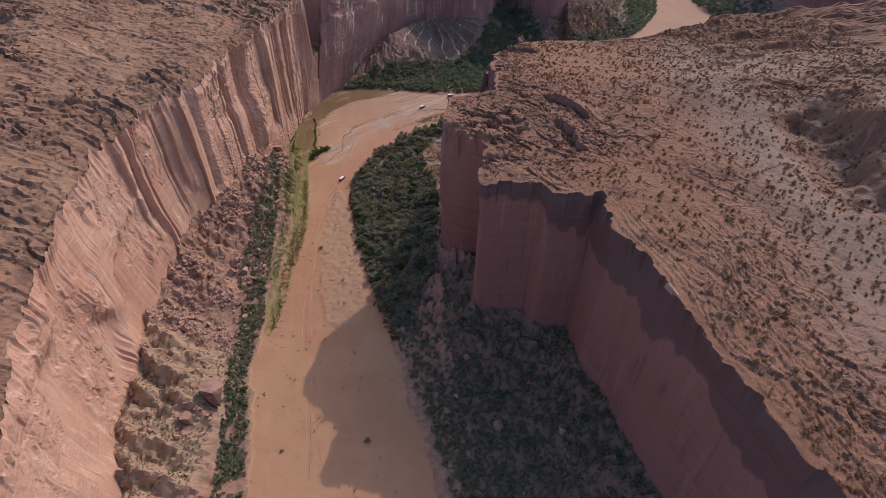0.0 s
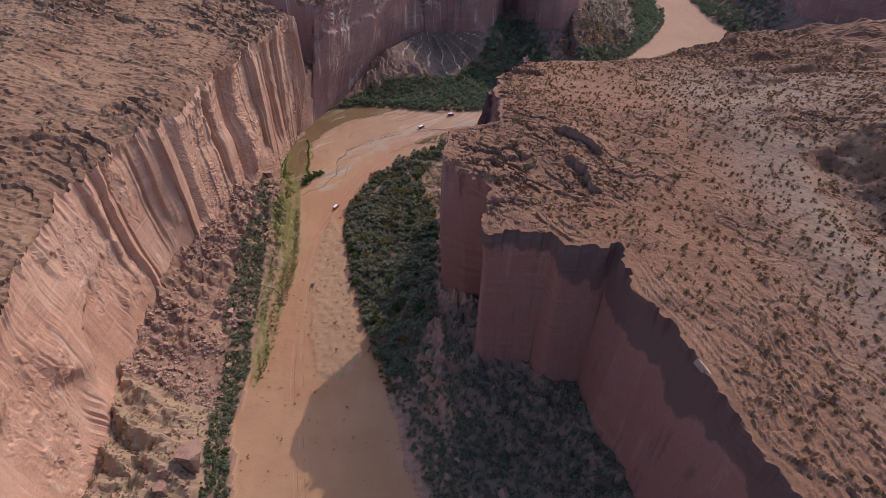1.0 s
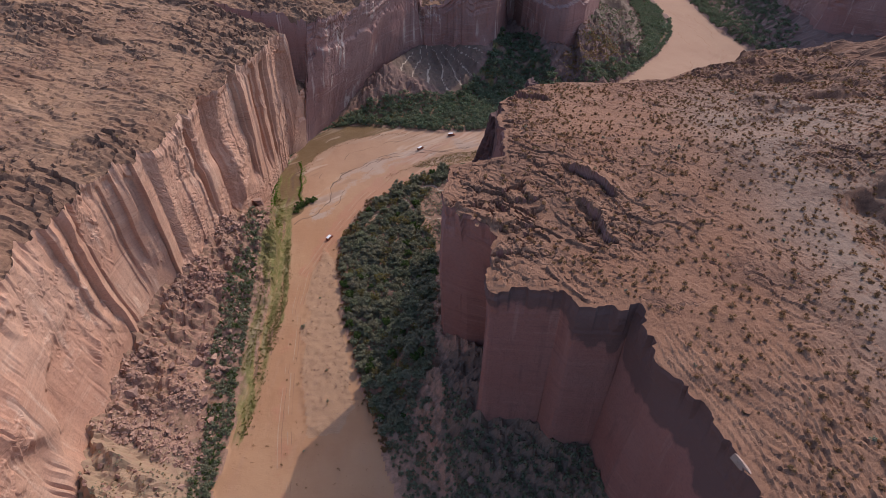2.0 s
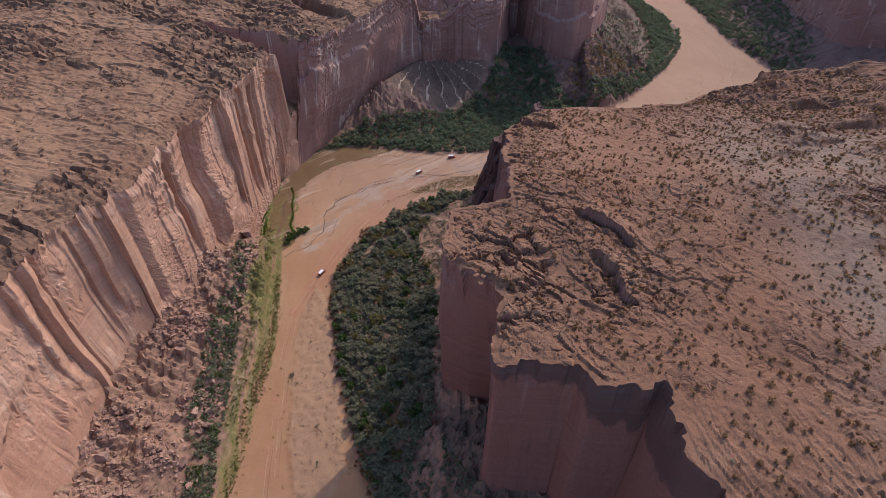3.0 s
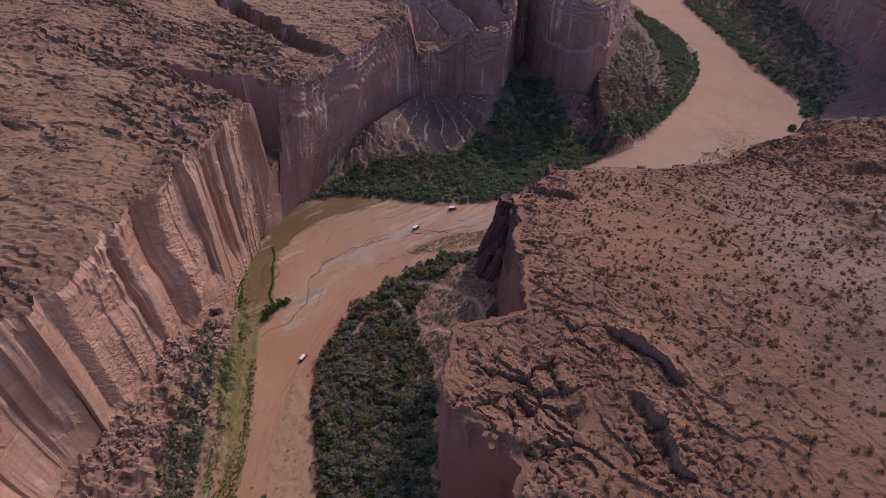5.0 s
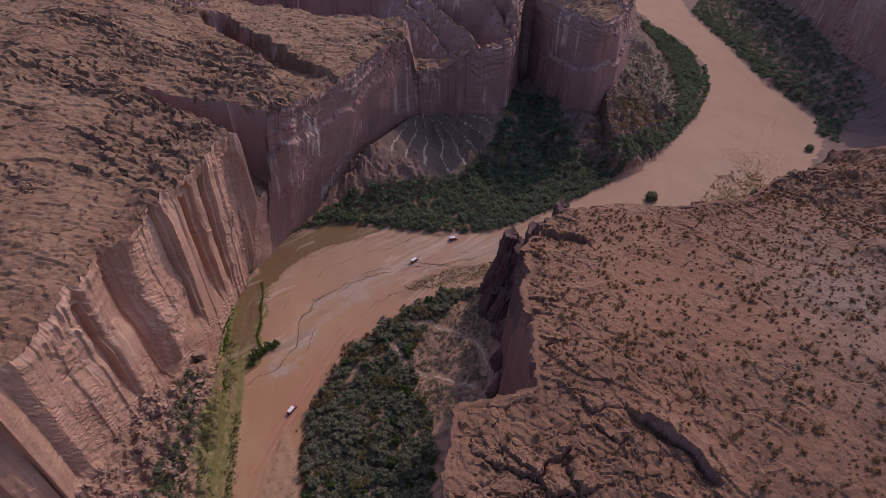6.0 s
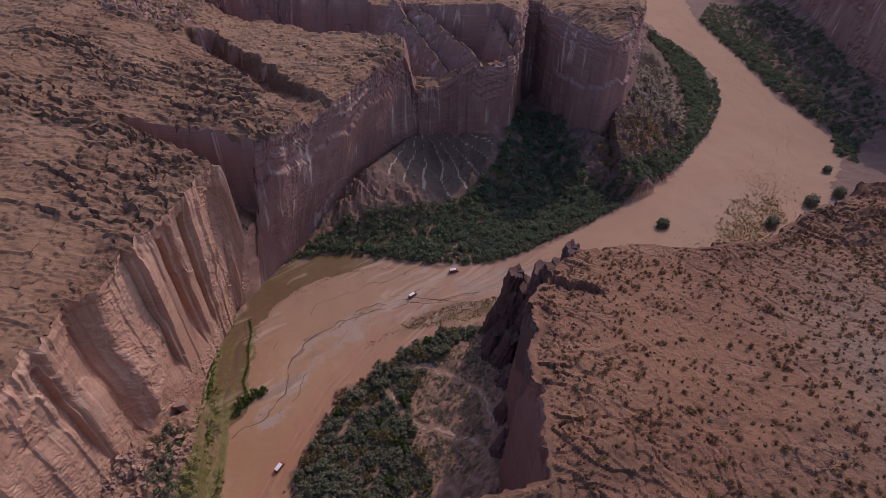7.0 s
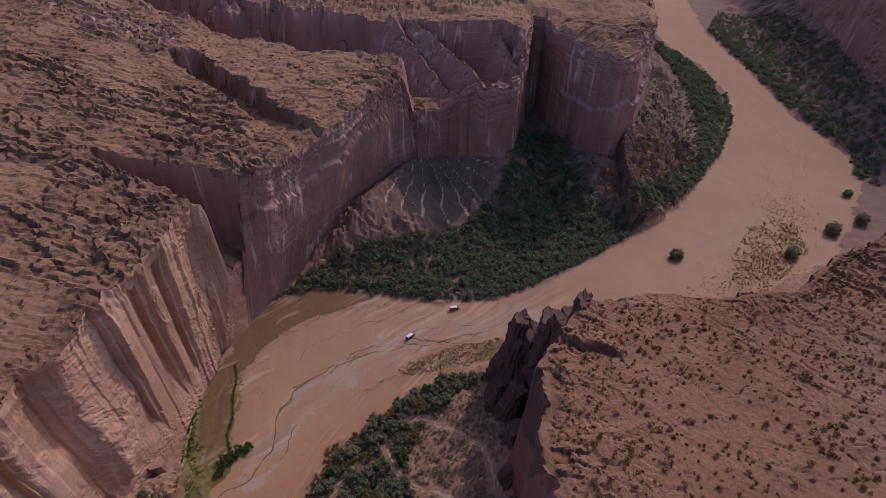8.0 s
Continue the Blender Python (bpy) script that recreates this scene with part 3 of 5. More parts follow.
WET = [(-118, 385), (-121, 424), (-118, 444), (-108, 476), (-88, 498), (-54, 498), (-30, 489), (-40, 481), (-60, 475), (-80, 463), (-95, 446), (-101, 425), (-98, 400), (-93, 378), (-104, 365)]
BRAID = [(35, 466), (5, 453), (-19, 451), (-50, 441), (-72, 423), (-78, 407), (-77, 392), (-85, 376), (-96, 366)]
TRAIL_A = [(-48, 366), (-42, 376), (-36, 384)]
TRAIL_B = [(-26, 392), (-24, 387), (-19, 380), (-13, 373), (-4, 371), (1, 368), (8, 363), (16, 361)]
TRAIL_C = [(-17, 405), (-8, 406), (-1, 403), (9, 397), (17, 391), (20, 380), (21, 368)]
BAR = [(-73, 344), (-66, 330), (-58, 300), (-50, 262), (-42, 228), (-48, 215), (-62, 215), (-70, 240), (-75, 280), (-76, 310)]


# Wooded strip along the far bank.
BELT = [(-89, 489), (-61, 493), (-31, 491), (-1, 485), (33, 490), (61, 508), (98, 538), (139, 568), (174, 597), (213, 656), (245, 715), (259, 787), (250, 857), (236, 890),
        (228, 885), (231, 838), (229, 771), (214, 689), (191, 636), (162, 599), (134, 573), (112, 558), (97, 578), (92, 606), (79, 640), (52, 625), (40, 578), (16, 552), (-10, 533),
        (-35, 527), (-62, 515), (-82, 502)]


def talus(x, y):
    """Height of the debris aprons under the cliffs."""
    n = fbm(x / 18, y / 18, 4, 81)
    d = line_far(x, y, WEST[:15])
    h = 24 * np.clip(1 - d / (47 + 9 * n), 0, 1) ** 1.15 * step_smooth(392, 345, y)
    # eroded soil ribs that run down to the wash, with a gap at the foot of the wall
    q = (y + 0.25 * x + 7 * fbm(x / 26, y / 26, 3, 83)) / 17
    crest = 1 - np.abs(2 * (q - np.floor(q)) - 1) ** 0.8
    south = step_smooth(215, 190, y)
    h = h + south * (9.0 * crest ** 1.3 - 3.5) * np.clip(h / 12, 0, 1) * step_smooth(6, 16, d)
    h = h + south * 9 * np.exp(-(((x + 120) / 15) ** 2 + ((y - 165) / 22) ** 2)) * step_smooth(8, 17, d) - 8 * south * step_smooth(12, 3, d)
    h = np.maximum(h, 0)
    d = line_far(x, y, WEST[19:])
    h = np.maximum(h, 30 * np.clip(1 - d / (52 + 14 * n), 0, 1) ** 1.2 * step_smooth(500, 545, y))
    d = line_far(x, y, WEST[31:36])
    h = np.maximum(h, 46 * np.clip(1 - d / (60 + 12 * n), 0, 1) ** 1.15 * step_smooth(-2.0, 4.0, x - 118))
    # debris cone between the spur and the shaded face
    far = np.hypot(x + 16, y - 596) + 4 * n
    rill = 7.0 * np.abs(np.sin(15 * np.arctan2(y - 612, x + 16) + 0.8 * n)) * np.clip((far - 6) / 14, 0, 1)
    h = np.maximum(h, (33 - 0.7 * rill) * np.clip(1 - far / 60, 0, 1))
    d = line_far(x, y, MESA[:28])
    h = np.maximum(h, (10 + 12 * step_smooth(330, 220, y)) * np.clip(1 - d / (40 + 10 * n), 0, 1) ** 1.1)
    d = line_far(x, y, EAST)
    return np.maximum(h, 26 * np.clip(1 - d / (70 + 15 * n), 0, 1) ** 1.2)


def ground_z(x, y):
    z = floor_z(y)
    bed = inside(x + 2.0 * fbm(x / 12, y / 12, 2, 91), y + 2.0 * fbm(x / 12, y / 12, 2, 92), BED)
    h = talus(x, y)
    walked = np.minimum(np.minimum(line_far(x, y, TRAIL_A), line_far(x, y, TRAIL_B)), line_far(x, y, TRAIL_C))
    rough = (0.4 + 0.13 * np.minimum(h, 14)) * step_smooth(0.8, 4.0, walked) * (1 - 0.7 * step_smooth(66, 54, np.hypot(x + 16, y - 596)))
    z = z + np.where(bed, 0.0, 0.9 + h + rough * fbm(x / 5, y / 5, 4, 93) + 0.6 * rough * fbm(x / 2.2, y / 2.2, 2, 94))
    z = z + np.where(bed, 0.25 * fbm(x / 14, y / 25, 4, 95), 0)
    z = z - 0.4 * np.exp(-(line_far(x + 1.2 * fbm(x / 7, y / 7, 2, 96), y + 1.2 * fbm(x / 7, y / 7, 2, 97), BRAID) / 0.9) ** 2)
    jumble = step_smooth(3, 9, h) * step_smooth(190, 215, y) * step_smooth(395, 375, y) * (x < -95)
    jumble = jumble + 0.7 * step_smooth(3, 9, h) * step_smooth(520, 545, y) * step_smooth(48, 60, np.hypot(x + 16, y - 596))
    jx, jy = x + 2 * fbm(x / 6, y / 6, 2, 119), y + 2 * fbm(x / 6, y / 6, 2, 120)
    z = z + jumble * ~bed * (1.5 * plates(jx, jy, 6.5, 121, 0.7, 0.25) + 1.1 * plates(jx, jy, 2.8, 122, 0.7, 0.3))
    bar = inside(x, y, BAR)
    return z + np.where(bar, 0.35 + 0.35 * fbm(x / 2.2, y / 2.2, 3, 98), 0)


# ---- the large structure ----
def grid_quads(nx, ny):
    i = np.arange(nx * ny, dtype=np.int32).reshape(ny, nx)
    return np.stack([i[:-1, :-1], i[:-1, 1:], i[1:, 1:], i[1:, :-1]], -1)


def build_ground():
    xs = spaced((-2600, -400, 200), (-400, -180, 20), (-180, -150, 3), (-150, 60, 1.1), (60, 340, 2.7), (340, 480, 7), (480, 2600, 150))
    ys = spaced((-900, -300, 60), (-300, 30, 8), (30, 90, 3), (90, 120, 1.6), (120, 500, 1.15), (500, 620, 1.6), (620, 660, 2.5), (660, 1110, 3.5), (1110, 3400, 120))
    x, y = [a.ravel() for a in np.meshgrid(xs, ys)]
    z = ground_z(x, y)
    me = mesh_from("ground", np.stack([x, y, z], 1), grid_quads(len(xs), len(ys)).reshape(-1, 4), GROUND, True)
    # broken debris has hard facets, the sand is smooth
    corner_v = grid_quads(len(xs), len(ys)).reshape(-1, 4)[:, 0]
    hard = (z - floor_z(y) > 4)[corner_v]
    me.polygons.foreach_set("use_smooth", ~hard)
    bx, by = x + 2.0 * fbm(x / 12, y / 12, 2, 91), y + 2.0 * fbm(x / 12, y / 12, 2, 92)
    bed = inside(bx, by, BED)

    def near(line, wide, soft=0.5):
        return step_smooth(wide * (1 + soft), wide * (1 - soft), line_far(x + 2 * fbm(x / 9, y / 9, 3, 101), y + 2 * fbm(x / 9, y / 9, 3, 102), line))

    a, b = np.zeros((len(x), 4), np.float32), np.zeros((len(x), 4), np.float32)
    rows = (200, 220, 250, 290, 326, 373, 408, 440)
    lo, hi = np.interp(y, rows, (-97, -95.5, -101.5, -104, -107, -110.5, -115, -114)), np.interp(y, rows, (-95, -88.5, -87.5, -86.5, -90, -97.5, -101, -104))
    u = (x + 1.5 * fbm(x / 10, y / 16, 2, 104) - lo) / (hi - lo)
    strip = step_smooth(-0.08, 0.08, u) * step_smooth(1.08, 0.85, u) * step_smooth(198, 215, y) * step_smooth(448, 425, y)
    vein = vnoise(u * (hi - lo) / 1.9, y / 26, 103) + 0.7 * vnoise(u * (hi - lo) / 0.9, y / 15, 107)
    a[:, 0] = strip * (0.72 + 0.42 * vein) * step_smooth(420, 375, y) * (0.75 + 0.25 * step_smooth(300, 330, y))
    a[:, 0] = np.maximum(a[:, 0], strip * (0.32 + 0.3 * vein) * step_smooth(375, 400, y))
    a[:, 0] = np.maximum(a[:, 0], 1.3 * near([(-112, 385), (-116, 405), (-118, 425), (-114, 440)], 2.4) * bed)
    a[:, 0] = np.maximum(a[:, 0], 0.85 * near([(-101, 432), (-98, 405), (-93, 386), (-97, 380)], 1.1) * bed)
    a[:, 0] = np.maximum(a[:, 0], 0.6 * near([(-10, 432), (10, 438), (30, 449)], 5) * (0.5 + 0.5 * fbm(x / 2.5, y / 2.5, 2, 104)))
    a[:, 0] = np.maximum(a[:, 0], np.where(inside(x, y, BELT), 0.45 + 0.25 * fbm(x / 6, y / 6, 2, 108), 0))
    a[:, 0] = np.maximum(a[:, 0], 0.42 * near([(160, 488), (190, 512), (222, 552)], 11, 0.8) * (0.7 + 0.5 * fbm(x / 5, y / 9, 2, 126)))
    lane = 0.78 * y - 0.62 * x + 2.0 * fbm(x / 20, y / 20, 2, 124)
    a[:, 1] = near(SILT, 9, 0.6) * bed * (0.8 + 0.35 * fbm(x / 12, y / 12, 3, 105) + 0.4 * vnoise(lane / 2.6, (x + y) / 30, 125))
    a[:, 2] = np.maximum(near(ROAD, 5.0, 0.8) * (0.75 + 0.4 * fbm(x / 8, y / 8, 2, 106)) * (0.5 + 0.5 * step_smooth(300, 350, y)), 0.7 * near([(-58, 372), (-44, 398), (-24, 415), (0, 432)], 7)) * bed
    a[:, 3] = np.where(inside(bx, by, BAR), 0.85, 0) + 0.6 * near([(-100, 425), (-80, 465), (-45, 475), (0, 470)], 5) * bed
    a[:, 3] = np.maximum(a[:, 3], 0.8 * near([(-15, 436), (5, 443), (25, 452)], 4) * bed)
    a[:, 3] = np.maximum(a[:, 3], 0.9 * near([(150, 500), (185, 540), (210, 560)], 16) * bed)
    b[:, 0] = np.where(bed, 0, 1)
    b[:, 1] = np.where(inside(bx, by, WET), 0.8, 0) * bed
    trail = np.maximum(np.maximum(near(TRAIL_A, 0.7, 0.3), near(TRAIL_B, 0.8, 0.3)), near(TRAIL_C, 0.7, 0.3))
    b[:, 2] = trail
    # rill crests of the cone coloured pale to stand for sunlit edges
    fan = np.abs(np.sin(15 * np.arctan2(y - 612, x + 16) + 0.8 * fbm(x / 18, y / 18, 4, 81)))
    b[:, 2] = np.maximum(b[:, 2], 0.95 * step_smooth(0.36, 0.06, fan) * step_smooth(58, 50, np.hypot(x + 16, y - 596)) * (y < 600))
    for rill in ([(160, 648), (168, 634), (171, 620), (176, 612)], [(170, 690), (182, 668), (186, 652), (192, 640)], [(178, 730), (196, 704), (200, 686), (206, 678)], [(150, 640), (152, 620), (158, 606)], [(190, 770), (206, 745), (212, 720)]):
        b[:, 2] = np.maximum(b[:, 2], 0.9 * near(rill, 0.55, 0.5) * (0.6 + 0.6 * fbm(x / 5, y / 5, 2, 131)))
    b[:, 3] = np.maximum(near(BRAID, 0.55, 0.4) * (0.7 + 0.4 * fbm(x / 9, y / 9, 2, 109)), 0.75 * strip * step_smooth(-0.3, -0.75, vein)) * bed
    c = np.full((len(x), 4), 0.5, np.float32)
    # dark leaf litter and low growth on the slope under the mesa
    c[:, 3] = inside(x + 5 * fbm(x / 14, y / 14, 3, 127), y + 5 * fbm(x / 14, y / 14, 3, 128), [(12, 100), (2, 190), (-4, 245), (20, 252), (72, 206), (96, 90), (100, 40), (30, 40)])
    # the same darker tint on the tower slope and the debris cone
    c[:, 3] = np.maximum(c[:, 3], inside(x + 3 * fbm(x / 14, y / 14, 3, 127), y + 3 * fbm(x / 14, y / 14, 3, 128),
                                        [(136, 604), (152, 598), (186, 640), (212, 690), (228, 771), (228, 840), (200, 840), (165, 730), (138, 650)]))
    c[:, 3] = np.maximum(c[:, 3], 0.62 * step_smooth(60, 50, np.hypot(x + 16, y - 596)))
    c[:, 1] = step_smooth(225, 195, y) * step_smooth(-98, -106, x)
    # how much of the haze tint the ground takes, growing northwards
    c[:, 2] = 0.85 * step_smooth(330, 470, y) + 0.15 * step_smooth(490, 560, y)
    across = 0.78 * y - 0.62 * x + 3.0 * fbm(x / 26, y / 26, 3, 115)
    gate = step_smooth(-0.3, 0.5, fbm(x / 24, y / 24, 2, 116)) * step_smooth(372, 395, y) * step_smooth(520, 495, y) * step_smooth(100, 50, x)
    c[:, 0] = 0.5 + 0.40 * gate * bed * (vnoise(across / 1.3, (x + y) / 45, 117) + 0.7 * vnoise(across / 3.1, (x + y) / 60, 118))
    c[:, 0] = c[:, 0] + 0.22 * strip * vnoise(u * (hi - lo) / 1.3, y / 30, 123) * step_smooth(400, 370, y)
    for name, values in (("zone_a", a), ("zone_b", b), ("zone_c", c)):
        me.color_attributes.new(name, "FLOAT_COLOR", "POINT").data.foreach_set("color", values.ravel())
    return add("ground", me, None, "sandy canyon floor with a braided dry wash", "ground", "", "structure")


def build_top(name, rim, back, xs, ys, height, material, label, steep, zone=None):
    """A plateau sheet whose border is drawn onto the broken rim line."""
    poly = np.concatenate([rim, np.array(back, float)])
    x, y = np.meshgrid(xs, ys)
    within = inside_grid(xs, ys, poly)
    q = grid_quads(len(xs), len(ys)).reshape(-1, 4)
    flag = within.ravel()[q]
    q = q[flag.sum(1) >= 2]
    used = np.unique(q)
    x, y, flat = x.ravel().copy(), y.ravel().copy(), within.ravel()
    border = used[~flat[used]]
    for part in np.array_split(border, max(1, len(border) // 500)):
        d = (x[part, None] - rim[None, :, 0]) ** 2 + (y[part, None] - rim[None, :, 1]) ** 2
        k = d.argmin(1)
        near = d.min(1) < 60
        x[part[near]], y[part[near]] = rim[k[near], 0], rim[k[near], 1]
    remap = np.zeros(len(x), np.int32)
    remap[used] = np.arange(len(used))
    ux, uy = x[used], y[used]
    me = mesh_from(name, np.stack([ux, uy, height(ux, uy)], 1), remap[q], material)
    me.materials.append(steep)
    up = np.zeros(3 * len(me.polygons), np.float32)
    me.polygons.foreach_get("normal", up)
    far = uy[remap[q][:, 0]] > 592
    me.polygons.foreach_set("material_index", (np.abs(up[2::3]) < np.where(far, 0.66, 0.22)).astype(np.int32))
    bare = np.zeros((len(ux), 4), np.float32)
    bare[:, 0] = 0.5 if zone is None else np.clip(zone(ux, uy), 0, 1)
    me.color_attributes.new("bare", "FLOAT_COLOR", "POINT").data.foreach_set("color", bare.ravel())
    return add(name, me, None, label, "rock plateau", "", "structure")


def build_cliff(name, rim, plain_rim, normal, along, height, material, label, seed, rows, flare, prow, joint, flute, ledge, under=0.0, bow=2.0, spurs=0.0, broken=0.0):
    """A cliff face below a rim: buttresses, joint columns, bedding ledges near the top, smooth lower faces."""
    n = len(rim)
    head, toe, tooth, reach = plain_rim
    top = height(rim[:, 0], rim[:, 1])
    u = np.linspace(0, 1, rows)[None, :] ** 0.9
    low = floor_z(rim[:, 1]) - 3
    depth = u * (top - low)[:, None]
    z = top[:, None] - depth
    s = along[:, None] + 0 * z
    whole = (top - low)[:, None]
    off = np.interp(rim[:, 1], *zip(*flare))[:, None] * (depth / whole) ** bow
    ledge = ledge * np.interp(rim[:, 1], (180, 300), (0.35, 1.0))[:, None]
    # bedding ledges in the upper beds, fading downwards at an uneven level
    bed = depth + 2.0 * vnoise(s / 40, depth / 30, seed)
    upper = step_smooth(0, 2, depth) * step_smooth(1.0, 0.0, (depth - 9 - 9 * vnoise(s / 28, 0 * s, seed + 13)) / 12)
    off = off + upper * ledge * (1.6 * vnoise(0 * s + 3.3, bed / 2.3, seed + 1) + 0.9 * vnoise(s / 12, bed / 1.0, seed + 2))
    off = off + ledge * 1.2 * step_smooth(0, 12, terrace(bed, 2.7, 0.3))
    off = off - under * np.interp(rim[:, 1], (228, 240, 302, 320), (1, 0, 0, 1))[:, None] * step_smooth(1, 5, depth) * step_smooth(30, 17, depth + 4 * vnoise(s / 14, 0 * s, seed + 14) + 2 * vnoise(s / 4, 0 * s, seed + 15))
    # joint panels: planar faces that stand back or forward by whole slabs, with straight upright edges
    warp = s + 3 * vnoise(s / 31, depth / 190, seed + 3) + 0.5 * vnoise(s / 9, depth / 120, seed + 16)
    calm = np.interp(rim[:, 1], (440, 456, 575, 592), (1.0, 0.12, 0.12, 1.0))[:, None]
    calm = calm * np.interp(rim[:, 1], (235, 330), (0.04, 1.0))[:, None]
    off = off + broken * 3.4 * np.interp(rim[:, 1], (190, 280), (2.3, 0.8))[:, None] * facets(s + 0.5 * depth + 5 * vnoise(s / 17, depth / 17, seed + 24), depth - 0.2 * s, 36.0, seed + 25, 1.3, 14) * step_smooth(0, 8, depth) * step_smooth(0.95, 0.6, depth / whole)
    patch = step_smooth(-0.1, 0.35, vnoise(s / 23, depth / 26, seed + 35)) * step_smooth(0, 4, depth) * step_smooth(0.95, 0.7, depth / whole)
    off = off + broken * patch * (1.9 * facets(s + 0.3 * depth + 2 * vnoise(s / 6, depth / 6, seed + 36), depth, 8.0, seed + 37, 1.4) + 0.8 * facets(s + vnoise(s / 3, depth / 3, seed + 38), depth - 0.3 * s, 3.4, seed + 39, 1.3))
    # slanting spurs on the shaded northern faces
    lean = ((s + 0.75 * depth) / 37 + 0.5 * vnoise(s / 50, depth / 60, seed + 23)) % 1.0
    off = off + 11 * spurs * (1 - np.abs(2 * lean - 1)) ** 1.2 * (depth / whole) ** 0.7 * step_smooth(0, 10, depth)
    for wide, amp, deep_cut, k in ((38.0, 0.38 * joint * calm, 0.30, 20), (16.0, 0.12 * joint * calm, 0.30, 30), (6.0, 0.015 * joint * calm, 0.0, 40)):
        raw = np.floor(warp / wide)
        cell = raw - (warp / wide - raw < 0.6 * hashed(raw, 0 * raw, seed + k + 6))
        left = cell + 0.6 * hashed(cell, 0 * cell, seed + k + 6)
        frac = (warp / wide - left) / (1 + 0.6 * (hashed(cell + 1, 0 * cell, seed + k + 6) - hashed(cell, 0 * cell, seed + k + 6)))
        tall = (0.35 + 0.75 * hashed(cell, 0 * cell, seed + k + 1)) * np.interp(rim[:, 1], (230, 330), (0.55, 1.0))[:, None]
        over = 0.05 * hashed(cell, 0 * cell, seed + k + 2) ** 2
        ragged = depth / whole + 0.02 * vnoise(s / 2.5, depth / 6, seed + k + 7)
        env = step_smooth(over, over + 0.035, ragged) * step_smooth(tall + 0.10, tall - 0.03, ragged)
        step = hashed(cell, 0 * cell, seed + k) - 0.62
        off = off + amp * (step + 0.5 * (0.5 - frac) * hashed(cell, 0 * cell, seed + k + 3)) * env
        # a deep panel cut out of some of them
        lo, hi = 0.02 + 0.10 * hashed(cell, 0 * cell, seed + k + 4), 0.5 + 0.45 * hashed(cell, 0 * cell, seed + k + 5)
        a0 = 0.15 + 0.4 * hashed(cell, 0 * cell, seed + k + 8)
        cut = step_smooth(a0, a0 + 0.03, frac) * step_smooth(a0 + 0.34, a0 + 0.31, frac) * step_smooth(lo, lo + 0.03, ragged) * step_smooth(hi, hi - 0.3, ragged)
        off = off - deep_cut * joint * calm * cut * (hashed(cell, 0 * cell, seed + k + 9) > 0.66)
    # broken blocks under the rim
    blocky = step_smooth(0.3, 1.5, depth) * step_smooth(16, 8, depth + 6 * vnoise(s / 13, 0 * s, seed + 18))
    off = off + ledge * blocky * (1.5 * (hashed(np.floor(warp / 5.3 + 0.8 * vnoise(s / 5, bed / 3, seed + 21)), np.floor(bed / 2.4), seed + 19) - 0.5) + 0.8 * (hashed(np.floor(warp / 2.3 + 0.8 * vnoise(s / 3, bed / 2, seed + 22)), np.floor(bed / 1.2), seed + 20) - 0.5))
    # finer joints, blocky in some stretches and absent on the smooth faces
    deep = step_smooth(0.05, 0.5, vnoise(s / 34, depth / 30, seed + 12)) * step_smooth(0, 5, depth) * (0.6 + 0.4 * calm) * np.interp(rim[:, 1], (240, 330), (0.1, 1.0))[:, None]
    groove = np.abs((bed / 2.0 + 0.9 * vnoise(s / 9, bed / 3, seed + 17)) % 1.0 - 0.5) * 2
    off = off - 1.0 * flute * deep * step_smooth(0.4, 0.1, groove) * step_smooth(-0.2, 0.4, vnoise(s / 7, bed / 5, seed + 31))
    band = np.floor(depth / 13 + 1.2 * vnoise(s / 25, 0 * s, seed + 4))
    for wide, amp, k in ((4.6, 0.45, 6), (1.9, 0.2, 7)):
        cell = np.floor(warp / wide)
        a = hashed(cell, 0 * band, seed + k) * 0.4 + hashed(cell, band, seed + k) * 0.6
        off = off + flute * amp * (a - 0.5) * 2 * deep
    # a shelf part-way down the shaded wall
    shelf = (1 - calm) * np.interp(rim[:, 1], (450, 470, 560, 580), (0, 1, 1, 0))[:, None]
    off = off + 2.2 * shelf * step_smooth(21, 24, depth + 3 * vnoise(s / 15, 0 * s, seed + 28) + 1.5 * vnoise(s / 4, 0 * s, seed + 29)) * step_smooth(80, 40, depth)
    # the tower stands back above a broken bench
    bench = (step_smooth(78, 88, rim[:, 0]) * step_smooth(168, 150, rim[:, 0]) * step_smooth(585, 598, rim[:, 1]) * step_smooth(720, 690, rim[:, 1]))[:, None]
    off = off + 2.6 * bench * step_smooth(33, 35, depth + 4 * vnoise(s / 17, 0 * s, seed + 32) + 2 * vnoise(s / 5, 0 * s, seed + 33))
    off = off + prow * fbm(s / 26, depth / 40, 3, seed + 8) * step_smooth(0, 8, depth)
    off = off + (0.06 + 0.45 * deep * np.minimum(1.0, flute)) * fbm(s / 2.2, depth / 1.8, 2, seed + 9) * step_smooth(0, 1, depth)
    keep = 1 - step_smooth(1, 15, depth)
    ends = reach[:, None] + 0.05 * vnoise(s / 6, depth / 9, seed + 34) - depth / whole
    off = off + tooth[:, None] * (1 - keep) * step_smooth(-0.03, 0.05, ends)
    bx, by = [head[:, k:k + 1] + (toe - head)[:, k:k + 1] * (depth / whole) ** 0.8 + keep * (rim - head)[:, k:k + 1] for k in (0, 1)]
    verts = np.stack([bx + normal[:, 0:1] * off, by + normal[:, 1:2] * off, z], -1).reshape(-1, 3)
    me = mesh_from(name, verts, grid_quads(rows, n).reshape(-1, 4), material)
    return add(name, me, None, label, "cliff", "", "structure")


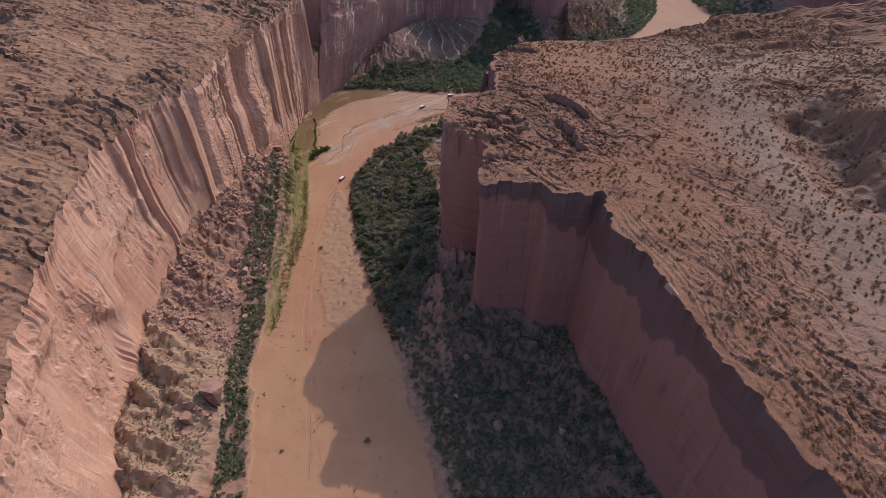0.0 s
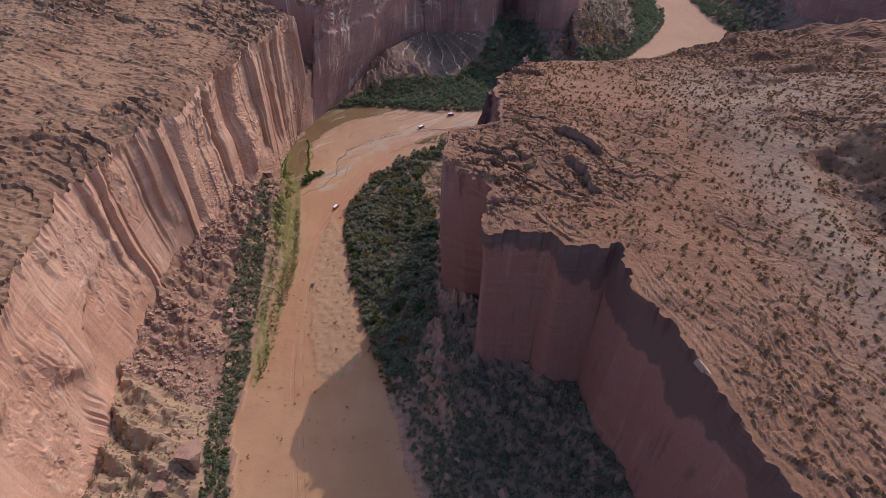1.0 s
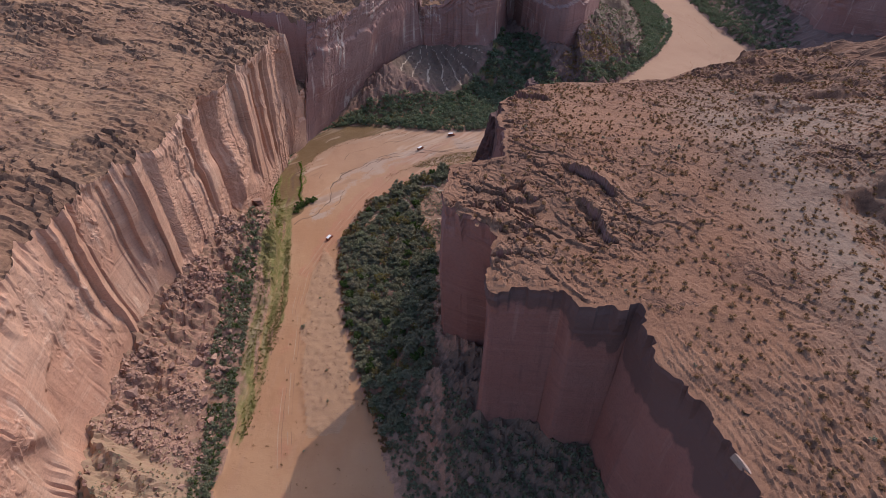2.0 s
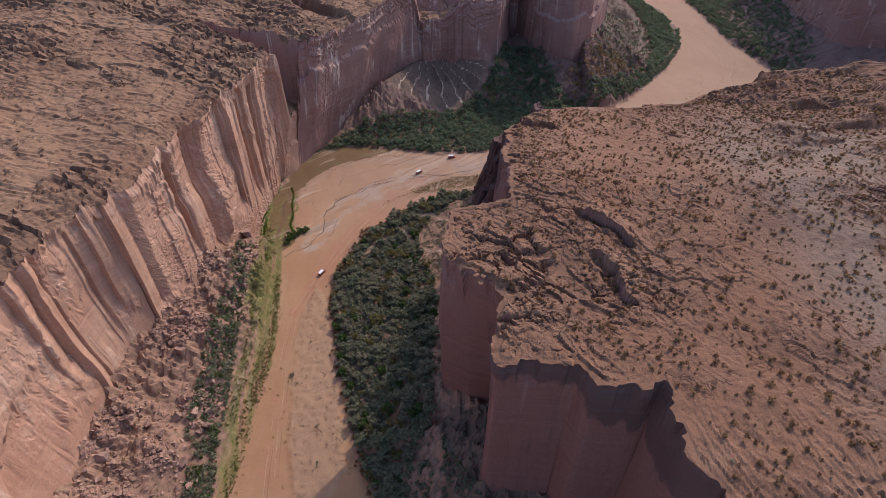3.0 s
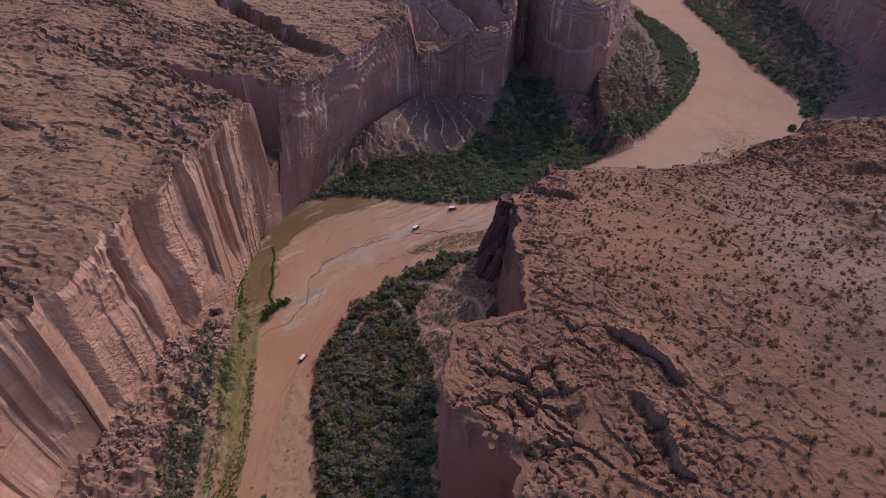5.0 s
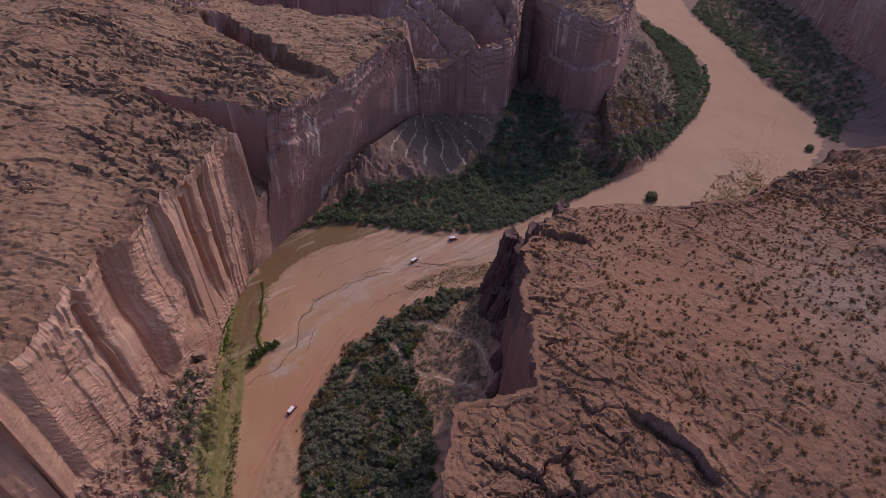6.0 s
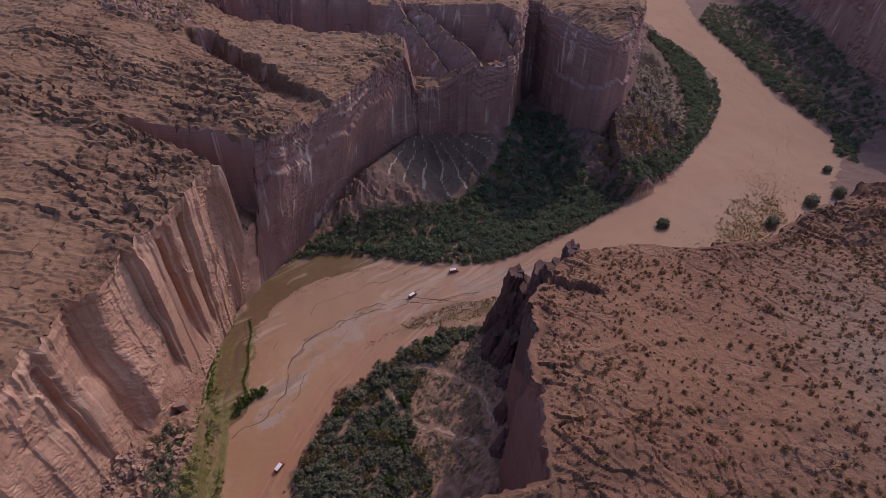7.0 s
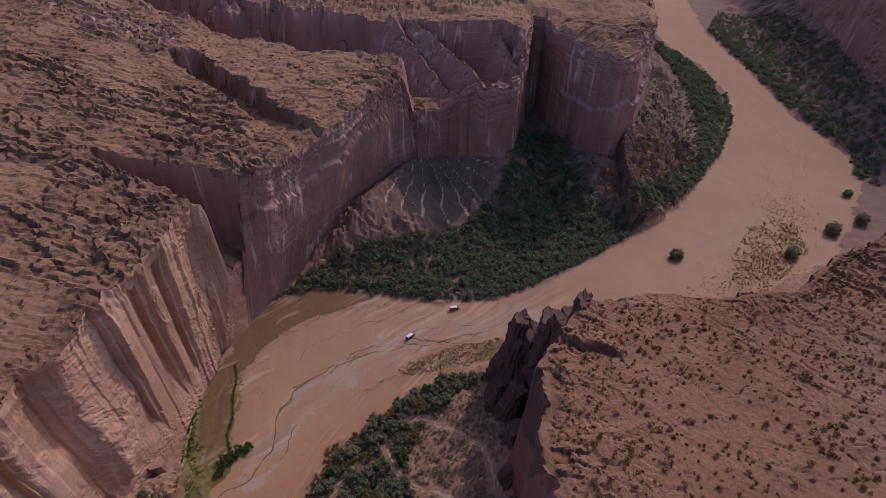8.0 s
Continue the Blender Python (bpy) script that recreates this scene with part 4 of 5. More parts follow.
WEST_FLARE = [(20, 13), (230, 13), (260, 10), (300, 7), (380, 3), (430, 0), (590, 0), (610, 2), (700, 5), (1100, 6)]
MESA_FLARE = [(10, 7), (200, 6), (250, 0), (290, 1), (320, 4), (350, 6), (380, 7), (415, 9), (470, 12)]
EAST_FLARE = [(550, 6), (1120, 6)]
ground = build_ground()
west_rim, west_q, west_n, west_s = rough_line(WEST, [(-999, 0, 4.0), (0, 640, 0.8), (640, 5000, 1.4)], 0.9, 1.0, 201, [UNDERCUT.get(q, q) for q in WEST], 5.0)
mesa_rim, mesa_q, mesa_n, mesa_s = rough_line(MESA, [(-999, 0, 4.0), (0, 5000, 0.9)], 1.2, 1.2, 301, [CLEFT.get(q, q) for q in MESA])
east_rim, east_q, east_n, east_s = rough_line(EAST, [(-999, 5000, 3.0)], 3.0, 3.0, 401)
mesa_n, east_n = -mesa_n, -east_n


corner = WEST.index((-101, 473))
north = int(np.searchsorted(west_s, sum(math.dist(a, b) for a, b in zip(WEST[2:corner], WEST[3:corner + 1]))))
plateau_west = build_top("plateau_west", west_rim, WEST_BACK, spaced((-900, -330, 15), (-330, -270, 1.6), (-270, -20, 1.0), (-20, 75, 1.4), (75, 215, 2.4)),
                         spaced((-300, 20, 6.0), (20, 80, 2.0), (80, 560, 1.0), (560, 660, 1.3), (660, 1120, 3.2)), west_z, TOP_W, "tan slabby sandstone plateau above the wash", WALL_N, west_ledgy)
mesa_top = build_top("mesa_top", mesa_rim, MESA_BACK, spaced((-3, 75, 0.5), (75, 130, 0.6), (130, 190, 0.8), (190, 260, 1.3), (260, 470, 5)),
                     spaced((-300, 10, 6.0), (10, 60, 1.2), (60, 200, 0.7), (200, 300, 0.52), (300, 440, 0.65), (440, 492, 1.1)), mesa_z, TOP_M, "reddish layered mesa top dotted with dry scrub", WALL_M, mesa_rough)
plateau_east = build_top("plateau_east", east_rim, EAST_BACK, spaced((365, 560, 4), (560, 1100, 30)), spaced((555, 1120, 4)), east_z, TOP_W,
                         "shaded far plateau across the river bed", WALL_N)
turn = west_s[north]


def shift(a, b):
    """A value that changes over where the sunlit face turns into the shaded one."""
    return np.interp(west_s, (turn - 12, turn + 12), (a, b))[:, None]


cliff_west = build_cliff("cliff_west", west_rim, west_q, west_n, west_s, west_z, WALL_W, "red sandstone cliff, sunlit in the south, shaded beyond the corner",
                         211, 130, WEST_FLARE, shift(0.5, 1.2), shift(10.5, 4.5), shift(0.45, 0.4), shift(0.14, 0.6), 0.0, 1.5,
                         (step_smooth(590, 604, west_q[0][:, 1]) * step_smooth(44, 34, west_q[0][:, 0]))[:, None], shift(0.8, 0.3))
# beyond the corner the face takes the copy with shade in its colour
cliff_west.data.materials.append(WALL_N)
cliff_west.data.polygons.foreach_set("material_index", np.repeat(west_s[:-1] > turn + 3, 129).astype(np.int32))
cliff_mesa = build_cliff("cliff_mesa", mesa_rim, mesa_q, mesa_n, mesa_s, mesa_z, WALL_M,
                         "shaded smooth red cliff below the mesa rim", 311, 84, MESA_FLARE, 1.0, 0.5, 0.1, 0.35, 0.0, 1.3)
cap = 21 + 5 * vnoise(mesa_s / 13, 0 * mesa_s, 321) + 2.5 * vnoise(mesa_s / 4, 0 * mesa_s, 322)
# past y 340 the band deepens, putting that wall's shade into its colour
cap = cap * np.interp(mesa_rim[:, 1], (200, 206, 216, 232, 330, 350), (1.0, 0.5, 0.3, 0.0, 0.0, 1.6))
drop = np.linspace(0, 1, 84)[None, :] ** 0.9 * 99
dark_band = np.zeros((len(mesa_rim) * 84, 4), np.float32)
dark_band[:, 0] = np.clip(0.5 + (cap[:, None] - drop) / 8, 0, 1).ravel()
cliff_mesa.data.color_attributes.new("cap", "FLOAT_COLOR", "POINT").data.foreach_set("color", dark_band.ravel())
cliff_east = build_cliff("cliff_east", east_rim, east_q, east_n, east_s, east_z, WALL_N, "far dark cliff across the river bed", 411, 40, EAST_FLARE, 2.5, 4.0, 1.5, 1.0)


# ---- loose things: small mesh makers ----
rng = np.random.default_rng(7)


def leaf_cloud(centres, radii, count, size, flat=0.8, sides=3):
    """Many small leaf faces in round clumps; count faces to a clump."""
    c = np.repeat(np.asarray(centres, float), count, 0)
    r = np.repeat(np.asarray(radii, float), count)
    d = rng.normal(size=c.shape)
    d /= np.linalg.norm(d, axis=1, keepdims=True) + 1e-9
    p = c + d * (r * rng.uniform(0.45, 1.0, len(r)))[:, None] * (1, 1, flat)
    n = d + (0, 0, 0.4) + 0.7 * rng.normal(size=c.shape)
    a = np.cross(n, rng.normal(size=c.shape))
    a /= np.linalg.norm(a, axis=1, keepdims=True) + 1e-9
    b = np.cross(n, a)
    b /= np.linalg.norm(b, axis=1, keepdims=True) + 1e-9
    k = (np.repeat(np.asarray(size, float) * np.ones(len(centres)), count) * rng.uniform(0.6, 1.3, len(r)))[:, None]
    v = np.stack([p - a * k, p - 0.15 * a * k + b * k * 0.55, p + a * k, p + 0.1 * a * k - b * k * 0.6], 1).reshape(-1, 3)
    if sides == 3:
        v = np.stack([p - a * k - 0.6 * b * k, p + a * k - 0.5 * b * k, p + 0.2 * a * k + 0.9 * b * k], 1).reshape(-1, 3)
    return v, np.arange(len(v), dtype=np.int32).reshape(-1, sides)


def limb(bm, a, b, ra, rb, sides=6):
    a, b = Vector(a), Vector(b)
    turn = (b - a).to_track_quat("Z", "Y").to_matrix()
    rings = []
    for p, r in ((a, ra), (a.lerp(b, 0.5) + Vector((0.06, -0.04, 0)) * (b - a).length, 0.6 * ra + 0.4 * rb), (b, rb)):
        rings.append([bm.verts.new(p + turn @ Vector((r * math.cos(2 * math.pi * i / sides), r * math.sin(2 * math.pi * i / sides), 0))) for i in range(sides)])
    for lo, hi in zip(rings[:-1], rings[1:]):
        for i in range(sides):
            bm.faces.new((lo[i], lo[(i + 1) % sides], hi[(i + 1) % sides], hi[i]))
    bm.faces.new(rings[-1])


def part(name, bm, material, parent, label=""):
    me = bpy.data.meshes.new(name)
    bm.to_mesh(me)
    bm.free()
    me.materials.append(material)
    return add(name, me, parent, label)


def make_tree(name, tall, wide, leaves, label, clumps=20, count=46, size=0.42):
    tree = add(name, None, None, label, "tree")
    bm = bmesh.new()
    limb(bm, (0, 0, -0.4), (0.15, 0.1, 0.45 * tall), 0.05 * tall, 0.03 * tall)
    tips = []
    for k in range(6):
        a = 2 * math.pi * k / 6 + rng.uniform(-0.4, 0.4)
        r = wide * rng.uniform(0.45, 0.8)
        tip = (r * math.cos(a), r * math.sin(a), tall * rng.uniform(0.55, 0.95))
        limb(bm, (0.1, 0.08, tall * rng.uniform(0.22, 0.42)), tip, 0.025 * tall, 0.008 * tall, 5)
        tips.append(tip)
    part("trunk", bm, BARK, tree)
    centres = list(tips)
    for _ in range(clumps - len(tips)):
        a, r = rng.uniform(0, 2 * math.pi), wide * math.sqrt(rng.uniform(0, 1)) * 0.95
        centres.append((r * math.cos(a), r * math.sin(a), tall * (0.14 + 0.78 * rng.uniform() * (1 - 0.45 * (r / wide) ** 2))))
    v, q = leaf_cloud(centres, wide * rng.uniform(0.24, 0.5, len(centres)), count, size, 0.75)
    add("crown", mesh_from("crown", v, q, leaves), tree)
    return tree


def bushes(name, xy, radius, height, leaves, label, category, clumps=4, count=9, size=0.3, parent=None):
    """Scrub past counting, as one mesh."""
    xy, radius = np.asarray(xy), np.asarray(radius)
    z = height(xy[:, 0], xy[:, 1])
    n = len(xy)
    cx = np.repeat(xy[:, 0], clumps) + rng.normal(size=n * clumps) * np.repeat(radius, clumps) * 0.36
    cy = np.repeat(xy[:, 1], clumps) + rng.normal(size=n * clumps) * np.repeat(radius, clumps) * 0.36
    cz = np.repeat(z + 0.45 * radius, clumps) + rng.uniform(-0.2, 0.5, n * clumps) * np.repeat(radius, clumps)
    v, q = leaf_cloud(np.stack([cx, cy, cz], 1), np.repeat(radius, clumps) * rng.uniform(0.4, 0.75, n * clumps), count, np.repeat(radius, clumps) * size)
    return add(name, mesh_from(name, v, q, leaves), parent, label, category, "", "stuff")


def rock_shape(flat, points=13):
    """An angular broken block, about 2 across."""
    bm = bmesh.new()
    for _ in range(points):
        p = rng.uniform(-1, 1, 3)
        p /= max(0.75, np.abs(p).max())
        bm.verts.new((p[0], p[1] * 0.8, p[2] * flat))
    bmesh.ops.convex_hull(bm, input=bm.verts)
    bmesh.ops.delete(bm, geom=[v for v in bm.verts if not v.link_faces], context="VERTS")
    bmesh.ops.triangulate(bm, faces=bm.faces)
    bm.verts.index_update()
    v = np.array([w.co[:] for w in bm.verts])
    f = np.array([[w.index for w in face.verts] for face in bm.faces])
    bm.free()
    return v, f


BLOCKS = [rock_shape(0.75) for _ in range(10)]
SLABS = [rock_shape(0.22, 16) for _ in range(10)]


def turned(v, size, spin, tip, lean):
    c, s = math.cos(spin), math.sin(spin)
    m = np.array([[c, -s, 0], [s, c, 0], [0, 0, 1]]) @ np.array(Euler((tip, lean, 0)).to_matrix())
    return (v * size) @ m.T


def rocks(name, shapes, xy, size, height, material, label, category, tip=0.35, sink=0.2, parent=None, dip=(0, 0)):
    """Rubble or slabs past counting, as one mesh."""
    z = height(xy[:, 0], xy[:, 1])
    verts, faces, base = [], [], 0
    for k in range(len(xy)):
        v, f = shapes[int(rng.integers(len(shapes)))]
        w = turned(v, size[k], rng.uniform(0, 6.28), dip[0] + rng.normal() * tip, dip[1] + rng.normal() * tip)
        verts.append(w + (xy[k, 0], xy[k, 1], z[k] + (0.5 - sink) * size[k] * np.abs(v[:, 2]).max()))
        faces.append(f + base)
        base += len(v)
    return add(name, mesh_from(name, np.concatenate(verts), np.concatenate(faces), material), parent, label, category, "", "stuff")


def scatter(poly, count, gap=0.0, keep=None):
    """Random places in a polygon, at least gap apart."""
    p = np.array(poly, float)
    lo, hi = p.min(0), p.max(0)
    out, cells = [], {}
    for _ in range(60):
        xy = rng.uniform(lo, hi, (4 * count, 2))
        ok = inside(xy[:, 0], xy[:, 1], poly)
        if keep is not None:
            ok &= rng.uniform(size=len(xy)) < keep(xy[:, 0], xy[:, 1])
        for q in xy[ok]:
            if gap:
                c = (int(q[0] // gap), int(q[1] // gap))
                if any((q[0] - o[0]) ** 2 + (q[1] - o[1]) ** 2 < gap * gap for i in (-1, 0, 1) for j in (-1, 0, 1) for o in cells.get((c[0] + i, c[1] + j), ())):
                    continue
                cells.setdefault(c, []).append(q)
            out.append(q)
            if len(out) >= count:
                return np.array(out)
    return np.array(out)


def one(f, x, y):
    return float(f(np.array([x], float), np.array([y], float))[0])


# ---- grove between the wash and the mesa ----
GROVE = [(-28, 408), (-50, 381), (-62, 350), (-62, 332), (-54, 290), (-40, 246), (-28, 214), (-16, 216), (-6, 245), (-5, 300), (-4, 330), (-6, 352), (-12, 362),
         (-16, 384), (-12, 398), (8, 420), (20, 432), (8, 433), (-12, 421)]


def off_trails(x, y):
    d = np.minimum(np.minimum(line_far(x, y, TRAIL_A), line_far(x, y, TRAIL_B)), line_far(x, y, TRAIL_C))
    return step_smooth(1.8, 3.2, d)


kinds = [make_tree("tree", 4.6, 2.5, LEAF_GROVE, "dark olive-green low tree in the grove"),
         make_tree("tree", 3.6, 2.1, LEAF_GROVE, "dark olive-green low tree in the grove", 17),
         make_tree("tree", 5.4, 2.9, LEAF_GROVE, "dark olive-green low tree in the grove", 22),
         make_tree("tree", 3.2, 1.8, LEAF_LUSH, "fresh green small tree in the grove", 14),
         make_tree("tree", 4.2, 2.4, LEAF_OLIVE, "grey-brown sparse tree in the grove", 14, 16, 0.34)]
spots = scatter(GROVE, 295, 4.0, off_trails)
for k, (x, y) in enumerate(spots):
    pick = int(rng.choice(5, p=(0.28, 0.24, 0.2, 0.12, 0.16)))
    m = pose(x, y, one(ground_z, x, y) - 0.1, 0, 0, rng.uniform(0, 360)) @ Matrix.Scale(rng.uniform(0.6, 1.35), 4)
    tree = kinds[pick]
    if tree.get("used"):
        copy_thing(tree, m).scale = [s for s in m.to_scale()]
    else:
        tree.matrix_basis = m
        tree["used"] = 1
    tagged(tree, group="trees of the grove")
for tree in [o for o in scene.objects if o.name.startswith("tree")]:
    tagged(tree, group="trees of the grove")
    if "used" in tree:
        del tree["used"]
xy = scatter(GROVE, 2300, 0.8, off_trails)
bushes("undergrowth", xy, rng.uniform(0.8, 2.1, len(xy)), ground_z, LEAF_GROVE, "dense olive-green undergrowth between the grove trees", "undergrowth", 4, 14, 0.3)
xy = np.array([(np.interp(q, (100, 206, 244, 289, 337, 356, 391, 407), (4, -26, -39, -54, -63, -61, -48, -27)) + rng.normal() * 1.6 + 0.8, q) for q in rng.uniform(205, 405, 420)])
bushes("grove_fringe", xy, rng.uniform(0.5, 1.3, len(xy)), ground_z, LEAF_DRY, "dry brown brush along the edge of the grove", "brush", 4, 14, 0.28)
xy = scatter([(-12, 362), (-16, 384), (-12, 400), (10, 420), (24, 434), (28, 420), (26, 396), (20, 360), (10, 345), (-4, 345)], 520, 1.2, off_trails)
bushes("scrub_clearing", xy, rng.uniform(0.4, 1.5, len(xy)), ground_z, LEAF_GROVE, "scattered scrub on the bare red clearing", "scrub", 3, 9)
xy = scatter([(-28, 216), (-14, 176), (0, 135), (8, 100), (18, 100), (10, 140), (0, 180), (-6, 230)], 260, 1.5)
bushes("bank_thicket", xy, rng.uniform(0.9, 2.0, len(xy)), ground_z, LEAF_RIVER, "shaded thicket along the wash bank", "thicket", 4, 10)
xy = scatter([(8, 130), (0, 200), (0, 240), (14, 208), (60, 196), (70, 165), (96, 80), (100, 40), (28, 40)], 3000, 0.9)
bushes("shade_scrub", xy, rng.uniform(0.6, 1.7, len(xy)), ground_z, LEAF_RIVER, "dense dark scrub on the shaded slope", "scrub", 3, 8, 0.36)

for x, y in scatter([(6, 130), (2, 190), (14, 204), (52, 190), (64, 150), (80, 100), (24, 100)], 14, 7.0):
    v, f = BLOCKS[int(rng.integers(len(BLOCKS)))]
    s = 0.9 + 2.2 * rng.uniform() ** 2
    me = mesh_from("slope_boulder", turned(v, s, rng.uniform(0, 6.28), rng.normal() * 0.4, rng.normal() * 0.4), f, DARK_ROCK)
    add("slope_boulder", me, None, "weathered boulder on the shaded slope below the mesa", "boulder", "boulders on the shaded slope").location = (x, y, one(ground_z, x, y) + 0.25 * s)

# ---- west bank ----
STRIP = [(-81, 100), (-87, 140), (-98, 188), (-97, 222), (-102, 252), (-105, 290), (-108, 326), (-110, 360), (-114, 372), (-121, 362), (-118, 331), (-119, 292), (-117, 250), (-108, 215), (-107, 188), (-99, 140), (-92, 100)]
xy = scatter(STRIP, 1250, 0.8, lambda x, y: 0.6 + 0.6 * fbm(x / 6, y / 9, 2, 133))
bushes("bank_scrub", xy[:430], rng.uniform(0.5, 1.35, 430), ground_z, LEAF_LUSH, "green scrub strip along the foot of the debris", "scrub", 4, 16, 0.28)
bushes("grey_bank_scrub", xy[430:], rng.uniform(0.5, 1.8, len(xy) - 430), ground_z, LEAF_GROVE, "grey-green scrub along the foot of the debris", "scrub", 4, 16, 0.28)
xy = scatter([(-104, 100), (-106, 195), (-146, 195), (-140, 100)], 900, 0.8, lambda x, y: 0.5 + 0.6 * fbm(x / 9, y / 9, 2, 134))
bushes("mound_scrub", xy, rng.uniform(0.3, 0.9, len(xy)), ground_z, LEAF_GROVE, "low grey-green scrub on the eroded soil ribs", "scrub", 3, 10)
xy = scatter([(-106, 100), (-108, 185), (-108, 300), (-118, 366), (-130, 330), (-146, 240), (-146, 100)], 520, 1.0)
bushes("debris_scrub", xy, rng.uniform(0.3, 0.9, len(xy)), ground_z, LEAF_DRY, "dry scrub among the fallen rocks", "scrub", 3, 8)
TALUS = [(-104, 195), (-106, 300), (-110, 345), (-104, 368), (-116, 378), (-128, 352), (-140, 300), (-150, 240), (-148, 205)]
xy = scatter(TALUS, 5200, 0, lambda x, y: step_smooth(-0.3, 0.4, fbm(x / 11, y / 11, 2, 131)))
rocks("rubble", BLOCKS + SLABS, xy, 0.25 + 1.2 * rng.uniform(0, 1, len(xy)) ** 3, ground_z, BOULDER, "red rock rubble below the sunlit cliff", "rubble", 0.5, 0.35)
xy = scatter(TALUS, 110, 3.0)
for x, y in xy:
    v, f = BLOCKS[int(rng.integers(len(BLOCKS)))]
    s = 0.8 + 2.2 * rng.uniform() ** 4
    me = mesh_from("boulder", turned(v, s, rng.uniform(0, 6.28), rng.normal() * 0.4, rng.normal() * 0.4), f, BOULDER)
    add("boulder", me, None, "angular red boulder fallen from the cliff", "boulder", "boulders on the debris slope").location = (x, y, one(ground_z, x, y) + 0.25 * s)
xy = scatter([(-104, 100), (-104, 195), (-146, 195), (-140, 100)], 420)
rocks("mound_rubble", BLOCKS, xy, 0.25 + 1.3 * rng.uniform(0, 1, len(xy)) ** 3, ground_z, BOULDER, "loose rocks on the eroded mound", "rubble", 0.5)

v, f = BLOCKS[3]
for x, y, s in ((-109, 164, 8.5), (-115, 150, 4.5), (-121, 376, 6.0), (-128, 282, 4.0), (-112, 232, 3.4), (-108, 248, 3.0)):
    me = mesh_from("rock_block", turned(v, np.array((s, 0.9 * s, 0.9 * s)), x, 0.25, -0.2), f, DARK_ROCK)
    add("rock_block", me, None, "house-sized fallen block on the debris slope", "boulder", "great blocks").location = (x, y, one(ground_z, x, y) + 0.3 * s)

# ---- north bank ----
xy = scatter(BELT, 1500, 2.1)
bushes("riverside_trees", xy, rng.uniform(1.6, 3.4, len(xy)), lambda x, y: ground_z(x, y) + 0.8, LEAF_RIVER, "dense dark green trees along the far bank", "trees", 6, 14, 0.25)
xy = scatter([(18, 485), (40, 490), (74, 510), (116, 540), (168, 588), (213, 648), (206, 652), (172, 603), (136, 576), (96, 548), (60, 518), (18, 498)], 420, 1.9)
bushes("front_trees", xy, rng.uniform(1.3, 2.6, len(xy)), lambda x, y: ground_z(x, y) + 0.5, LEAF_RIVER, "dark green trees crowding the edge of the far bank", "trees", 5, 15, 0.25)
xy = scatter(BELT, 160, 4)
bushes("riverside_bushes", xy, rng.uniform(1.2, 2.2, len(xy)), lambda x, y: ground_z(x, y) + 1.5, LEAF_LUSH, "fresh green bushes along the far bank", "bushes", 5, 20, 0.2)
xy = scatter([(-66, 524), (-35, 538), (-8, 543), (18, 562), (42, 588), (50, 618), (60, 600), (30, 594), (-10, 590), (-40, 565)], 60)
xy = np.concatenate([xy, scatter([(97, 580), (117, 568), (150, 592), (190, 634), (170, 650), (125, 612), (98, 605)], 700)])
xy = np.concatenate([xy, scatter([(128, 600), (150, 595), (190, 636), (214, 690), (229, 771), (225, 800), (200, 800), (160, 720), (148, 660)], 600)])
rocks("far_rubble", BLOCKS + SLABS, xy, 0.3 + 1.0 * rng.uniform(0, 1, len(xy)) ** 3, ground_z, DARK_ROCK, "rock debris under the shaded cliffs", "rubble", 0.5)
more = scatter([(128, 600), (150, 595), (190, 636), (214, 690), (229, 771), (225, 800), (200, 800), (160, 720), (148, 660)], 700)
edge = scatter([(106, 559), (130, 571), (158, 594), (172, 616), (158, 618), (134, 608), (108, 590)], 620)
bushes("pale_slope_scrub", edge, rng.uniform(0.5, 1.3, len(edge)), ground_z, LEAF_STRAW, "straw-coloured brush at the foot of the tower", "scrub", 3, 8, 0.36)
bushes("slope_scrub", more, rng.uniform(0.6, 1.7, len(more)), ground_z, LEAF_GROVE, "olive scrub on the slope below the tower", "scrub", 4, 12)
bushes("far_scrub", xy[300:760] + 1.5, rng.uniform(0.5, 1.4, len(xy[300:760])), ground_z, LEAF_DRY, "dry scrub on the far debris slope", "scrub", 3, 8)
xy = scatter([(304, 612), (320, 655), (309, 729), (311, 858), (309, 945), (345, 1010), (395, 960), (385, 830), (365, 700), (350, 640)], 850, 3.0)
bushes("east_bank_trees", xy, rng.uniform(1.6, 3.4, len(xy)), lambda x, y: ground_z(x, y) + 0.8, LEAF_RIVER, "dark trees on the shaded east bank", "trees", 6, 16, 0.2)

def along(line, count, spread):
    p = np.array(line, float)
    s = np.r_[0, np.cumsum(np.linalg.norm(np.diff(p, axis=0), axis=1))]
    t = rng.uniform(0, s[-1], count)
    return np.stack([np.interp(t, s, p[:, k]) for k in (0, 1)], 1) + rng.normal(size=(count, 2)) * spread


xy = np.concatenate([along([(306, 612), (321, 653), (309, 729), (311, 858), (309, 943)], 330, 2.0), along([(312, 605), (328, 655), (318, 729), (320, 858), (318, 943)], 230, 3.0)])
bushes("east_edge_bushes", xy, rng.uniform(1.1, 2.8, len(xy)), ground_z, LEAF_RIVER, "dark bushes along the foot of the east bank", "bushes", 5, 15, 0.24)

